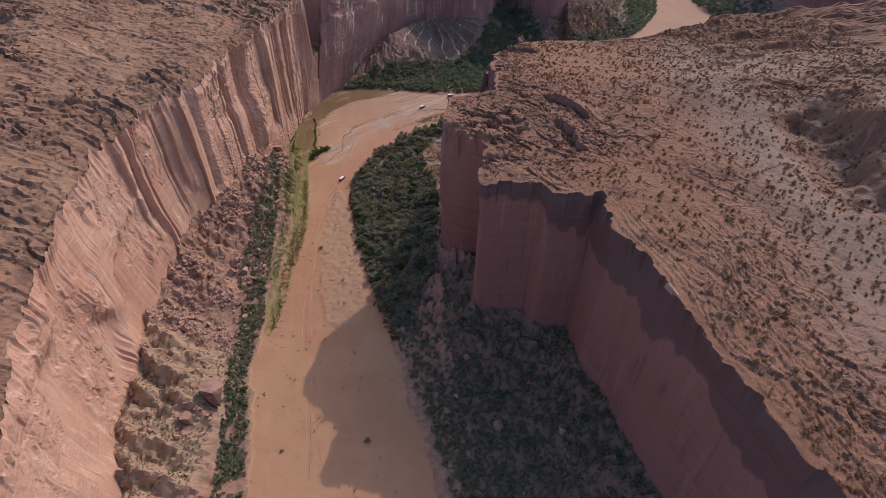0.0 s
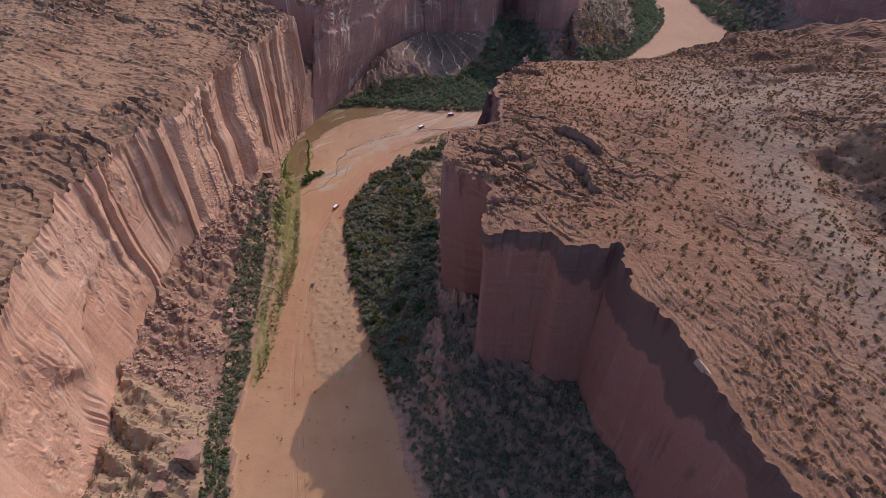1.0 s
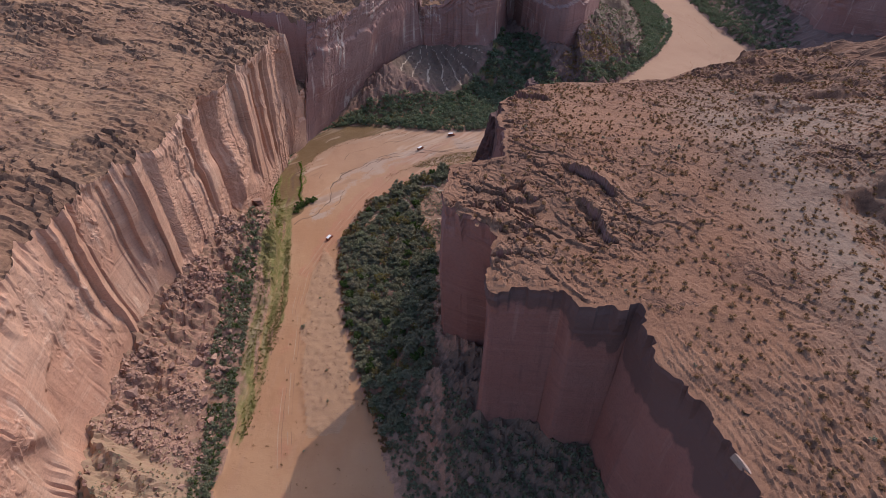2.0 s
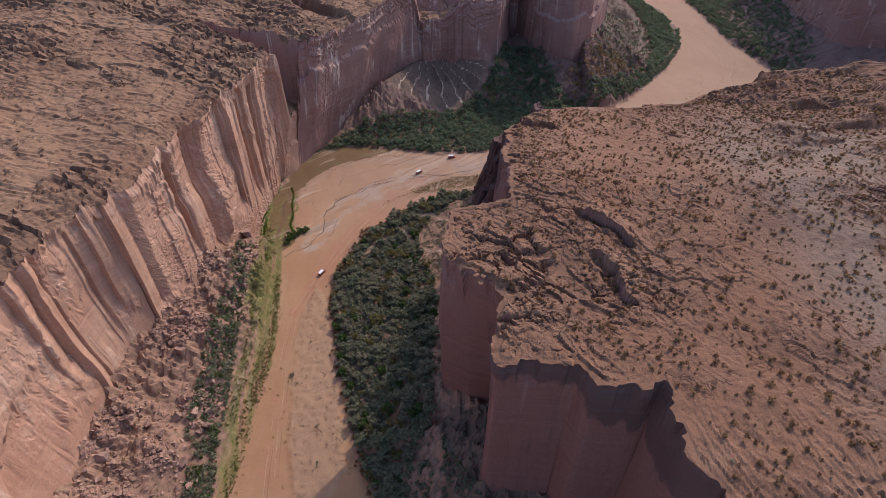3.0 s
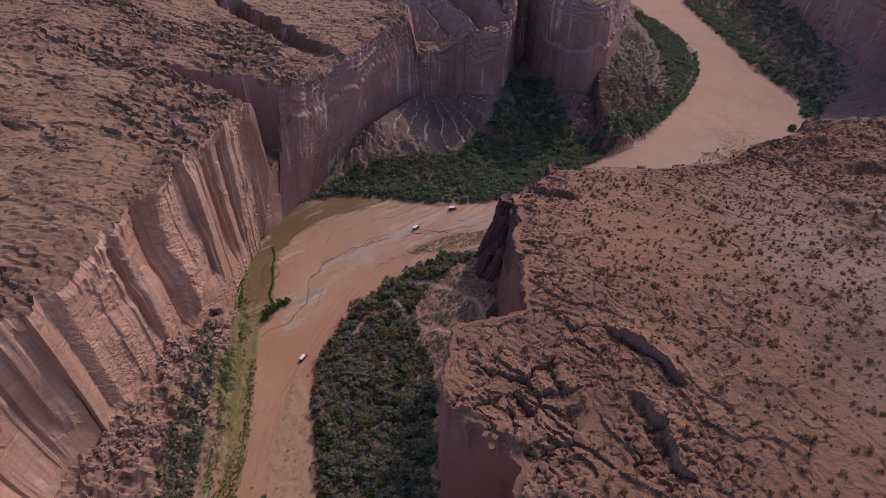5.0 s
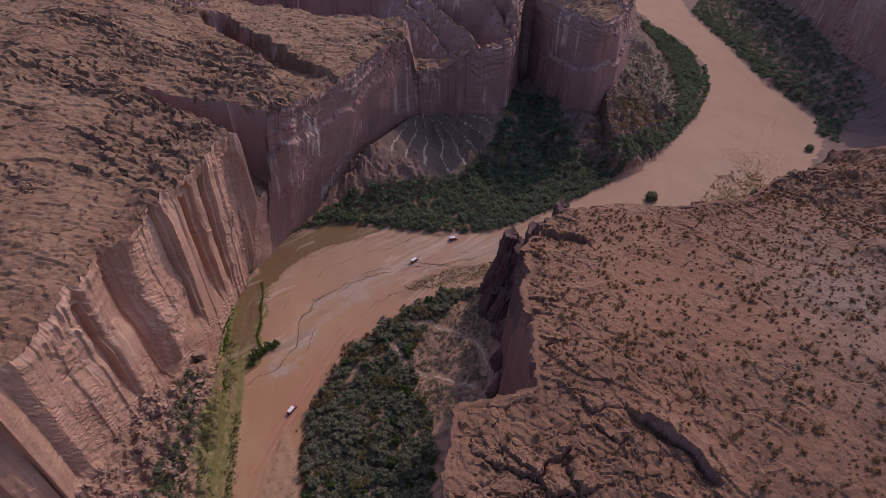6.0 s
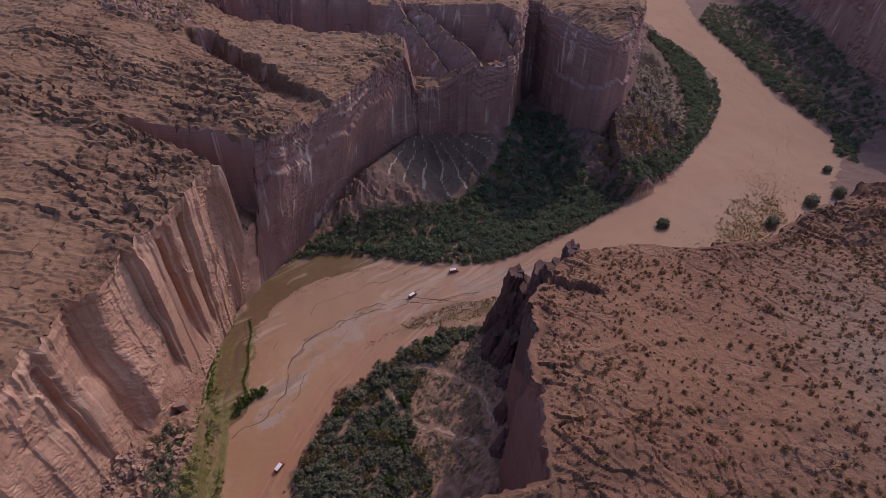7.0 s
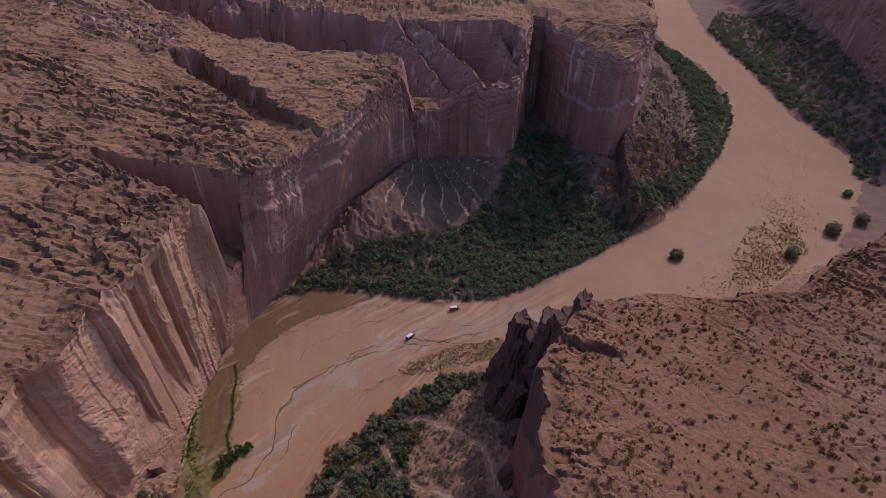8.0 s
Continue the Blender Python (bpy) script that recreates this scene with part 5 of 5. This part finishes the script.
# ---- low growth in the wet channel ----
xy = along([(-84, 493), (-54, 494), (-27, 489), (-7, 484), (21, 485), (38, 489), (73, 510), (115, 541), (167, 589), (212, 648), (246, 709), (261, 763)], 520, 1.1)
bushes("bank_edge_bushes", xy, rng.uniform(1.0, 2.4, len(xy)), ground_z, LEAF_RIVER, "olive bushes crowding the edge of the far bank", "bushes", 4, 14, 0.26)
xy = along([(-116, 436), (-112, 450), (-107, 466), (-98, 480), (-86, 491), (-70, 496), (-56, 497)], 620, 0.9)
bushes("wall_foot_reeds", xy, rng.uniform(0.35, 1.0, len(xy)), ground_z, LEAF_RIVER, "dark green reeds in the shade along the foot of the cliff", "reeds", 3, 10, 0.36)
xy = np.concatenate([along([(-113, 384), (-116, 405), (-118, 424), (-114, 438)], 700, 0.9), along([(-105, 438), (-101.5, 428), (-101, 418), (-98, 408), (-98.5, 398), (-95, 390), (-98, 382)], 320, 0.35), along([(-112, 375), (-104, 362)], 60, 1.5)])
bushes("pond_grass", xy, rng.uniform(0.2, 0.55, len(xy)), ground_z, LEAF_BRIGHT, "bright green grass along the wet channel", "grass", 3, 9, 0.4)
xy = np.concatenate([along(l, n, w) for l, n, w in (([(-91, 212), (-91, 245), (-93, 275), (-93, 300)], 500, 1.7), ([(-99, 250), (-100, 290), (-103, 326), (-107, 368), (-112, 395)], 950, 2.2),
                                                    ([(-90, 262), (-89, 292), (-92, 322), (-97, 350)], 560, 1.2))])
bushes("channel_grass", xy, rng.uniform(0.2, 0.6, len(xy)), ground_z, LEAF_OLIVE, "low olive grass along the old channels", "grass", 2, 9, 0.4)

# ---- single trees and bushes on the sand ----
lone = make_tree("lone_tree", 5.6, 3.6, LEAF_GROVE, "round dark tree alone on the river sand", 40, 60, 0.42)
lone.matrix_basis = pose(142, 521, one(ground_z, 142, 521), 0, 0, 30)
tagged(lone, group="trees on the river sand")
for x, y, s in ((213, 522, 1.1), (250, 546, 1.25), (274, 556, 1.1), (283, 590, 0.8)):
    copy_thing(lone, pose(x, y, one(ground_z, x, y), 0, 0, 57 * s)).scale = (s, s, s)
green = make_tree("green_bush", 2.6, 3.0, LEAF_LUSH, "bright green bush at the edge of the wet channel", 16, 26, 0.45)
green.matrix_basis = pose(-91, 389, one(ground_z, -91, 389), 0, 0, 0)
for x, y, s in ((-96, 384, 1.1), (-93, 386, 0.8), (-87, 391, 0.9), (-97, 379, 0.7)):
    copy_thing(green, pose(x, y, one(ground_z, x, y), 0, 0, 60 * x)).scale = (s, s, s)
tagged(green, group="bushes by the channel")
small = make_tree("desert_bush", 1.7, 1.4, LEAF_GROVE, "single dark bush on open sand", 10, 18, 0.3)
tagged(small, group="bushes on the wash")
small.matrix_basis = pose(-34, 147, one(ground_z, -34, 147))
for x, y, s in ((-75, 279, 0.9), (-72, 142, 0.6), (-58, 250, 0.5), (-55, 232, 0.45), (-48, 286, 0.6), (-69, 300, 0.5), (-62, 206, 0.4)):
    copy_thing(small, pose(x, y, one(ground_z, x, y), 0, 0, 90 * s)).scale = (s, s, s)

# ---- thin lines on the sand ----
def ribbon(name, line, wide, material, label, category, sway=0.8, seed=0, lift=0.07, gap=0.0, wave=11.0):
    """A narrow strip laid along a line on the ground."""
    p = np.array(line, float)
    s = np.r_[0, np.cumsum(np.linalg.norm(np.diff(p, axis=0), axis=1))]
    t = np.arange(0, s[-1], 0.7)
    q = np.stack([np.interp(t, s, p[:, 0]), np.interp(t, s, p[:, 1])], 1)
    for _ in range(14):
        q[1:-1] = (q[:-2] + q[1:-1] + q[2:]) / 3
    d = np.gradient(q, axis=0)
    n = np.stack([d[:, 1], -d[:, 0]], 1) / (np.linalg.norm(d, axis=1, keepdims=True) + 1e-9)
    q = q + n * (sway * fbm(t / wave, 0 * t, 3, seed))[:, None]
    half = (0.5 * wide * (0.75 + 0.5 * vnoise(t / 6, 0 * t, seed + 3)))[:, None]
    edge = [q - n * half, q + n * half]
    v = np.concatenate([np.column_stack([e, ground_z(e[:, 0], e[:, 1]) + lift]) for e in edge])
    i = np.arange(len(t) - 1)
    f = np.stack([i, i + len(t), i + len(t) + 1, i + 1], 1)
    f = f[vnoise(t[:-1] / 8, 0 * i, seed + 4) > gap - 1]
    return add(name, mesh_from(name, v, f, material), None, label, category, "", "structure")


DAMP = plain("damp_silt", (0.15, 0.095, 0.062), 0.6, 0.0, 0.4, 0.7)
RUT = plain("pressed_sand", (0.325, 0.178, 0.1), 0.9, 0.0, 0.4, 0.5)
PALE_RUT = plain("pale_dust", (0.43, 0.275, 0.17), 0.95, 0.0, 0.4, 0.5)
SHOAL = [(278, 842), (282, 779), (288, 725), (285, 679), (278, 648), (262, 610), (246, 578), (227, 541)]
ribbon("dry_rivulet", SHOAL, 0.9, PALE_RUT, "pale dry rivulet on the far sand", "rivulet", 2.0, 631)
for k, (side, wide, stuff) in enumerate(((-9, 0.5, RUT), (6, 0.6, RUT), (-18, 0.45, PALE_RUT), (-30, 0.5, RUT), (12, 0.5, PALE_RUT))):
    ribbon("dry_rivulet", [(x + side, y + 0.3 * side) for x, y in SHOAL[k % 2:]], wide, stuff, "faint dry rivulet on the far sand", "rivulet", 2.6, 641 + 4 * k, gap=0.7)
ribbon("channel", [(45, 466)] + BRAID, 0.6, DAMP, "thin damp channel winding over the silt", "channel", 1.5, 601)
ribbon("channel", [(10, 452), (-14, 455), (-36, 449), (-52, 440)], 0.5, DAMP, "thin damp channel winding over the silt", "channel", 1.8, 611, gap=0.5)
ribbon("channel", [(20, 462), (-8, 463), (-30, 454), (-52, 432), (-66, 404), (-76, 378)], 0.35, DAMP, "thin damp channel winding over the silt", "channel", 2.2, 615, gap=0.7)
ribbon("channel", [(-20, 470), (-50, 462), (-72, 448), (-84, 428), (-88, 405)], 0.35, DAMP, "thin damp channel winding over the silt", "channel", 2.0, 617, gap=0.8)
ribbon("channel", [(-108, 436), (-101, 418), (-98, 400), (-95, 387)], 0.7, DAMP, "thin damp channel winding over the silt", "channel", 0.8, 621)
for k, shift_x in enumerate((-1.9, -0.2, 2.4, 4.1)):
    ribbon("tyre_track", [(x + shift_x, y) for x, y in ROAD[2:]], 0.4, RUT if k % 2 else PALE_RUT, "faint wheel rut along the wash", "track", 0.9 + 0.3 * (k // 2), 631 + 10 * (k // 2), gap=0.85, wave=45.0)
for line, k in ((TRAIL_A, 0), (TRAIL_B, 1), (TRAIL_C, 2)):
    ribbon("footpath", line, 0.9, PALE_RUT, "pale trodden path through the scrub", "path", 0.5, 661 + k, 0.16)

# ---- litter of the wash ----
xy = scatter(BAR, 1500)
rocks("bar_stones", BLOCKS, xy, 0.07 + 0.32 * rng.uniform(0, 1, len(xy)) ** 4, ground_z, BOULDER, "stones on the gravel bar", "stones", 0.5)
xy = scatter(BAR, 170)
bushes("bar_tufts", xy, rng.uniform(0.2, 0.5, len(xy)), ground_z, LEAF_DRY, "dry tufts on the gravel bar", "tufts", 2, 7)
xy = scatter([(-80, 110), (-92, 190), (-88, 290), (-70, 340), (-60, 300), (-45, 244), (-30, 206), (-10, 145), (0, 110)], 420)
bushes("wash_litter", xy, 0.2 + 0.75 * rng.uniform(0, 1, len(xy)) ** 3, ground_z, LEAF_DRY, "flood litter strewn on the sand", "litter", 2, 7)
xy = scatter([(-10, 425), (16, 437), (32, 446), (30, 456), (10, 450), (-20, 440)], 160)
bushes("silt_tufts", xy, rng.uniform(0.2, 0.6, len(xy)), ground_z, LEAF_LUSH, "low grass tufts on the silt bar", "tufts", 2, 8)
xy = along([(150, 482), (185, 505), (215, 540), (235, 580)], 900, 9.0)
bushes("straw_tufts", scatter([(-24, 435), (5, 450), (30, 455), (35, 444), (6, 436), (-18, 431)], 700, 0.5), rng.uniform(0.2, 0.6, 700), ground_z, LEAF_STRAW, "straw-coloured grass on the silt bar beside the grove", "grass", 2, 9, 0.4)
more = scatter([(168, 498), (176, 520), (202, 556), (232, 562), (226, 526), (186, 490)], 1100, 0.6, lambda x, y: 0.5 + 0.6 * fbm(x / 9, y / 9, 2, 135))
bushes("river_grass", more, rng.uniform(0.25, 0.8, len(more)), ground_z, LEAF_STRAW, "straw-coloured grass and brush on the river sand", "grass", 2, 8, 0.4)
bushes("sand_tufts", xy, rng.uniform(0.25, 0.8, len(xy)), ground_z, LEAF_OLIVE, "dry tufts on the river sand", "tufts", 2, 8)

edge = np.concatenate([np.stack([np.interp(np.linspace(0, 1, 170), np.linspace(0, 1, len(l)), [q[k] for q in l]) for k in (0, 1)], 1) + rng.normal(size=(170, 2)) * 1.2
                       for l in ([(-100, 420), (-95, 446), (-80, 462), (-60, 473), (-38, 479), (-5, 472)], [(-40, 420), (-22, 432), (-5, 441), (18, 449), (32, 455)])])
bushes("shore_tufts", edge, rng.uniform(0.2, 0.5, len(edge)), ground_z, LEAF_DRY, "rows of dry tufts along old water lines", "tufts", 2, 8, 0.4)

# ---- scrub and slabs on the plateaus ----
MESA_IN = [(112, 20), (98, 91), (87, 132), (77, 166), (70, 200), (48, 215), (24, 235), (5, 255), (6, 285), (32, 294), (34, 345), (38, 375), (58, 408), (108, 408), (142, 412),
           (172, 438), (258, 462), (258, 20)]


def mesa_keep(x, y):
    return (0.55 + 0.4 * fbm(x / 22, y / 22, 3, 111)) * (1 - 0.8 * np.exp(-((x - 26) ** 2 + (y - 252) ** 2) / 30**2))


xy = scatter(MESA_IN, 4800, 1.6, mesa_keep)
bushes("mesa_scrub", xy, 0.48 + 0.8 * rng.uniform(0, 1, len(xy)) ** 1.8, mesa_z, LEAF_DRY, "dry brown desert scrub dotted over the mesa", "scrub", 4, 8, 0.42)
xy = scatter(MESA_IN, 150, 3.0, mesa_keep)
bushes("mesa_green_scrub", xy, rng.uniform(0.4, 1.0, len(xy)), mesa_z, LEAF_GROVE, "olive desert scrub dotted over the mesa", "scrub", 3, 12, 0.4)
WEST_IN = [(-130, 30), (-150, 140), (-163, 205), (-163, 240), (-157, 280), (-146, 303), (-139, 335), (-124, 392), (-115, 435), (-110, 450), (-135, 456), (-160, 480), (-104, 478), (-84, 486),
           (-74, 514), (-58, 534), (-34, 582), (-100, 610), (-300, 640), (-300, 30)]
xy = scatter(WEST_IN, 1300, 1.5)
bushes("plateau_scrub", xy, 0.3 + 0.5 * rng.uniform(0, 1, len(xy)) ** 1.6, west_z, LEAF_DRY, "dry scrub among the plateau slabs", "scrub", 3, 10, 0.42)
xy = scatter(WEST_IN, 1500, 1.4)
rocks("plateau_slabs", SLABS, xy, 0.5 + 2.0 * rng.uniform(0, 1, len(xy)) ** 2, west_z, TOP_W, "tilted sandstone slabs on the plateau", "slabs", 0.10, 0.1)
xy = scatter(MESA_IN, 400, 1.2, lambda x, y: 0.15 + 0.2 * fbm(x / 20, y / 20, 2, 113) + 0.8 * np.exp(-((x - 28) ** 2 + (y - 255) ** 2) / 45**2))
rocks("mesa_slabs", SLABS, xy, 0.4 + 1.4 * rng.uniform(0, 1, len(xy)) ** 2, mesa_z, TOP_M, "broken slabs on the mesa", "slabs", 0.12, 0.1)
near_end = [(34, 300), (34, 345), (38, 375), (58, 406), (108, 408), (142, 412), (172, 436), (230, 440), (170, 300), (110, 250), (60, 250)]
xy = scatter(near_end, 2600, 0.6, lambda x, y: 0.3 + 0.5 * fbm(x / 12, y / 12, 3, 136))
rocks("mesa_stones", BLOCKS, xy, 0.12 + 0.5 * rng.uniform(0, 1, len(xy)) ** 3, mesa_z, TOP_M, "loose red stones strewn over the mesa", "stones", 0.4, 0.2)
xy = scatter([(6, 252), (4, 286), (28, 292), (60, 280), (66, 215), (46, 208), (22, 216), (24, 232)], 70, 3.0)
for x, y in xy:
    v, f = SLABS[int(rng.integers(len(SLABS)))]
    s = 0.9 + 1.5 * rng.uniform() ** 1.5
    me = mesh_from("slab", turned(v, s, rng.uniform(0, 6.28), 0.06 + rng.normal() * 0.08, rng.normal() * 0.08), f, TOP_M)
    add("slab", me, mesa_top).location = (x, y, one(mesa_z, x, y) + 0.08 * s)


# ---- single rocks ----
def column(foot_xy, top_xy, low, high, r_low, r_high, seed):
    """A standing pillar of bedded, blocky rock, from foot to ragged tip."""
    rows, sides = 44, 44
    u = np.linspace(0, 1, rows)[:, None]
    a = np.linspace(0, 2 * math.pi, sides, endpoint=False)[None, :]
    z = low + (high - low) * u + 0 * a
    r = (r_low + (r_high - r_low) * u ** 0.55) * (1 + 0.25 * vnoise(np.cos(a) * 2 + 5, np.sin(a) * 2 + z / 14, seed)) + 0.4 * vnoise(a * 0 + 2, z / 1.6, seed + 1)
    for wide, tall, amp in ((0.55, 9.0, 0.30), (0.25, 4.0, 0.14)):
        r = r * (1 + amp * (hashed(np.floor(a / wide + 0.3 * vnoise(a * 0, z / 9, seed + 4)), np.floor(z / tall + hashed(np.floor(a / wide), 0 * a, seed + 3)), seed + 2) - 0.5))
    z = z + u ** 6 * 2.5 * (hashed(np.floor(a / 0.7) + 0 * z, 0 * z, seed + 5) - 0.5)
    cx, cy = foot_xy[0] + (top_xy[0] - foot_xy[0]) * u, foot_xy[1] + (top_xy[1] - foot_xy[1]) * u
    v = np.stack([cx + 0.8 * r * np.cos(a), cy + 1.2 * r * np.sin(a), z], -1).reshape(-1, 3)
    i = np.arange(rows * sides).reshape(rows, sides)
    j = np.roll(i, -1, 1)
    q = np.stack([i[:-1], j[:-1], j[1:], i[1:]], -1).reshape(-1, 4)
    v = np.concatenate([v, [[top_xy[0], top_xy[1], high - 0.6]]])
    return v, q.tolist() + [(int(p), int(n), len(v) - 1) for p, n in zip(i[-1], j[-1])]


def rock_columns(name, columns, label, material):
    """A pinnacle of several buttresses grown together."""
    mass = add(name, None, None, label, "rock pinnacle")
    mass.location = (*columns[0][0], columns[0][2])
    for k, c in enumerate(columns):
        v, q = column(*c, 501 + 20 * k)
        me = bpy.data.meshes.new("buttress")
        me.from_pydata((v - np.array(mass.location)).tolist(), [], q)
        me.materials.append(material)
        add("buttress", me, mass)
    return mass


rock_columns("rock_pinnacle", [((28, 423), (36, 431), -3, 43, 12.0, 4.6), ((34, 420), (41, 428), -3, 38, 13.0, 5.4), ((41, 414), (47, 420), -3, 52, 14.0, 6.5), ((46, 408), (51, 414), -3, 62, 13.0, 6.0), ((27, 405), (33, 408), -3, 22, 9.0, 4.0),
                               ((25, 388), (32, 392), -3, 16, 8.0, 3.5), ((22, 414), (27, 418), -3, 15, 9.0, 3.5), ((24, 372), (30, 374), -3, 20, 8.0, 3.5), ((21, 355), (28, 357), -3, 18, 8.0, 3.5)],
             "dark shaded rock pinnacle beside the mesa", SHADE_ROCK)
rock_columns("rock_fin", [((49, 400), (54, 409), 20, 78, 9.0, 3.4), ((51, 407), (57, 415), 20, 73, 8.0, 3.0)], "leaning rock fin on the mesa corner", SHADE_ROCK)
v, f = BLOCKS[2]
me = mesh_from("pale_boulder", turned(v, np.array((3.0, 1.5, 1.5)), -0.9, 0.1, 0.15), f, PALE_ROCK)
add("pale_boulder", me, None, "pale weathered slab jutting over the mesa rim", "boulder").location = (78.5, 145.5, one(mesa_z, 80, 146) - 0.2)


# ---- vehicles on the wash ----
def make_van(name, paint, label):
    """A high-roofed four-wheel-drive van, 5.2 m long, heading along +x."""
    van = add(name, None, None, label, "van")
    bm = bmesh.new()
    # lower body, shaped along its length: bonnet, cab, box
    rings = []
    for x, w, lo, hi in ((-2.55, 0.84, 0.55, 1.15), (-2.6, 0.92, 0.5, 1.25), (1.3, 0.95, 0.45, 1.28), (1.75, 0.94, 0.45, 1.15), (2.35, 0.90, 0.48, 1.05), (2.62, 0.80, 0.55, 0.95)):
        rings.append([bm.verts.new((x, y, z)) for y, z in ((-w, lo), (w, lo), (w, hi), (-w, hi))])
    for a, b in zip(rings[:-1], rings[1:]):
        for i in range(4):
            bm.faces.new((a[i], a[(i + 1) % 4], b[(i + 1) % 4], b[i]))
    bm.faces.new(rings[0][::-1]), bm.faces.new(rings[-1])
    bmesh.ops.bevel(bm, geom=list(bm.edges), offset=0.05, segments=2, affect="EDGES")
    part("body", bm, paint, van, "dusty red-brown painted lower body")

    def box(name, x0, x1, y0, y1, z0, z1, mat, parent, bevel=0.03, lean=0.0, label=""):
        bm = bmesh.new()
        bmesh.ops.create_cube(bm, size=1)
        for q in bm.verts:
            q.co = ((x0 + x1) / 2 + q.co.x * (x1 - x0) + (lean if q.co.z < 0 and q.co.x > 0 else 0), (y0 + y1) / 2 + q.co.y * (y1 - y0), (z0 + z1) / 2 + q.co.z * (z1 - z0))
        bmesh.ops.bevel(bm, geom=list(bm.edges), offset=bevel, segments=2, affect="EDGES")
        return part(name, bm, mat, parent, label)

    box("cabin", -2.5, 1.15, -0.88, 0.88, 1.2, 1.98, paint, van, 0.08, 0.5)
    box("roof", -2.52, 1.12, -0.90, 0.90, 1.97, 2.10, WHITE, van, 0.05, 0.0, "white painted roof")
    box("windscreen", 1.2, 1.42, -0.76, 0.76, 1.38, 1.86, GLASS, van, 0.02, 0.2)
    for side in (-1, 1):
        for x0, x1 in ((-2.3, -1.2), (-1.1, 0.0), (0.1, 0.95)):
            box("side_window", x0, x1, side * 0.885 - 0.02, side * 0.885 + 0.02, 1.36, 1.84, GLASS, van, 0.015)
        box("headlight", 2.56, 2.66, side * 0.62 - 0.13, side * 0.62 + 0.13, 0.72, 0.9, LAMP, van, 0.03)
    box("front_bumper", 2.5, 2.74, -0.9, 0.9, 0.42, 0.62, RUBBER, van, 0.04)
    box("rear_bumper", -2.74, -2.5, -0.9, 0.9, 0.42, 0.62, RUBBER, van, 0.04)
    box("roof_rack", -1.9, 0.4, -0.7, 0.7, 2.12, 2.2, WHITE, van, 0.03)
    for x in (-1.6, 1.65):
        for y in (-0.84, 0.84):
            for kind, r, w, mat in (("tyre", 0.40, 0.26, RUBBER), ("rim", 0.23, 0.28, STEEL)):
                bm = bmesh.new()
                bmesh.ops.create_cone(bm, cap_ends=True, segments=20, radius1=r, radius2=r, depth=w)
                bmesh.ops.bevel(bm, geom=list(bm.edges), offset=0.03, segments=1, affect="EDGES")
                bmesh.ops.rotate(bm, verts=bm.verts, matrix=Matrix.Rotation(math.pi / 2, 3, "X"))
                bmesh.ops.translate(bm, verts=bm.verts, vec=(x, y, 0.4))
                if kind == "tyre":
                    wheel = part("wheel", bm, mat, van, "dusty black tyre")
                else:
                    part("rim", bm, mat, wheel)
    return van


WHITE = plain("white_paint", (0.80, 0.79, 0.76), 0.35, 0.0, 0.08)
RED_PAINT = plain("red_brown_paint", (0.34, 0.10, 0.055), 0.4, 0.0, 0.3)
GLASS = plain("dark_glass", (0.03, 0.035, 0.04), 0.08, 0.0, 0.0)
LAMP = plain("lamp_glass", (0.7, 0.7, 0.68), 0.15, 0.0, 0.0)
RUBBER = plain("black_rubber", (0.03, 0.03, 0.03), 0.8, 0.0, 0.3)
STEEL = plain("wheel_steel", (0.45, 0.45, 0.45), 0.4, 0.7, 0.2)
van = make_van("van", RED_PAINT, "white-roofed red-brown van parked on the wash")
tagged(van, group="vans on the wash")
van.matrix_basis = pose(-71, 352, one(ground_z, -71, 352), 0, 0, 62)
for x, y, turn in ((-17, 456, 45), (6.5, 476, 12)):
    tagged(copy_thing(van, pose(x, y, one(ground_z, x, y), 0, 0, turn)), "white-roofed red-brown van driving over the wash")
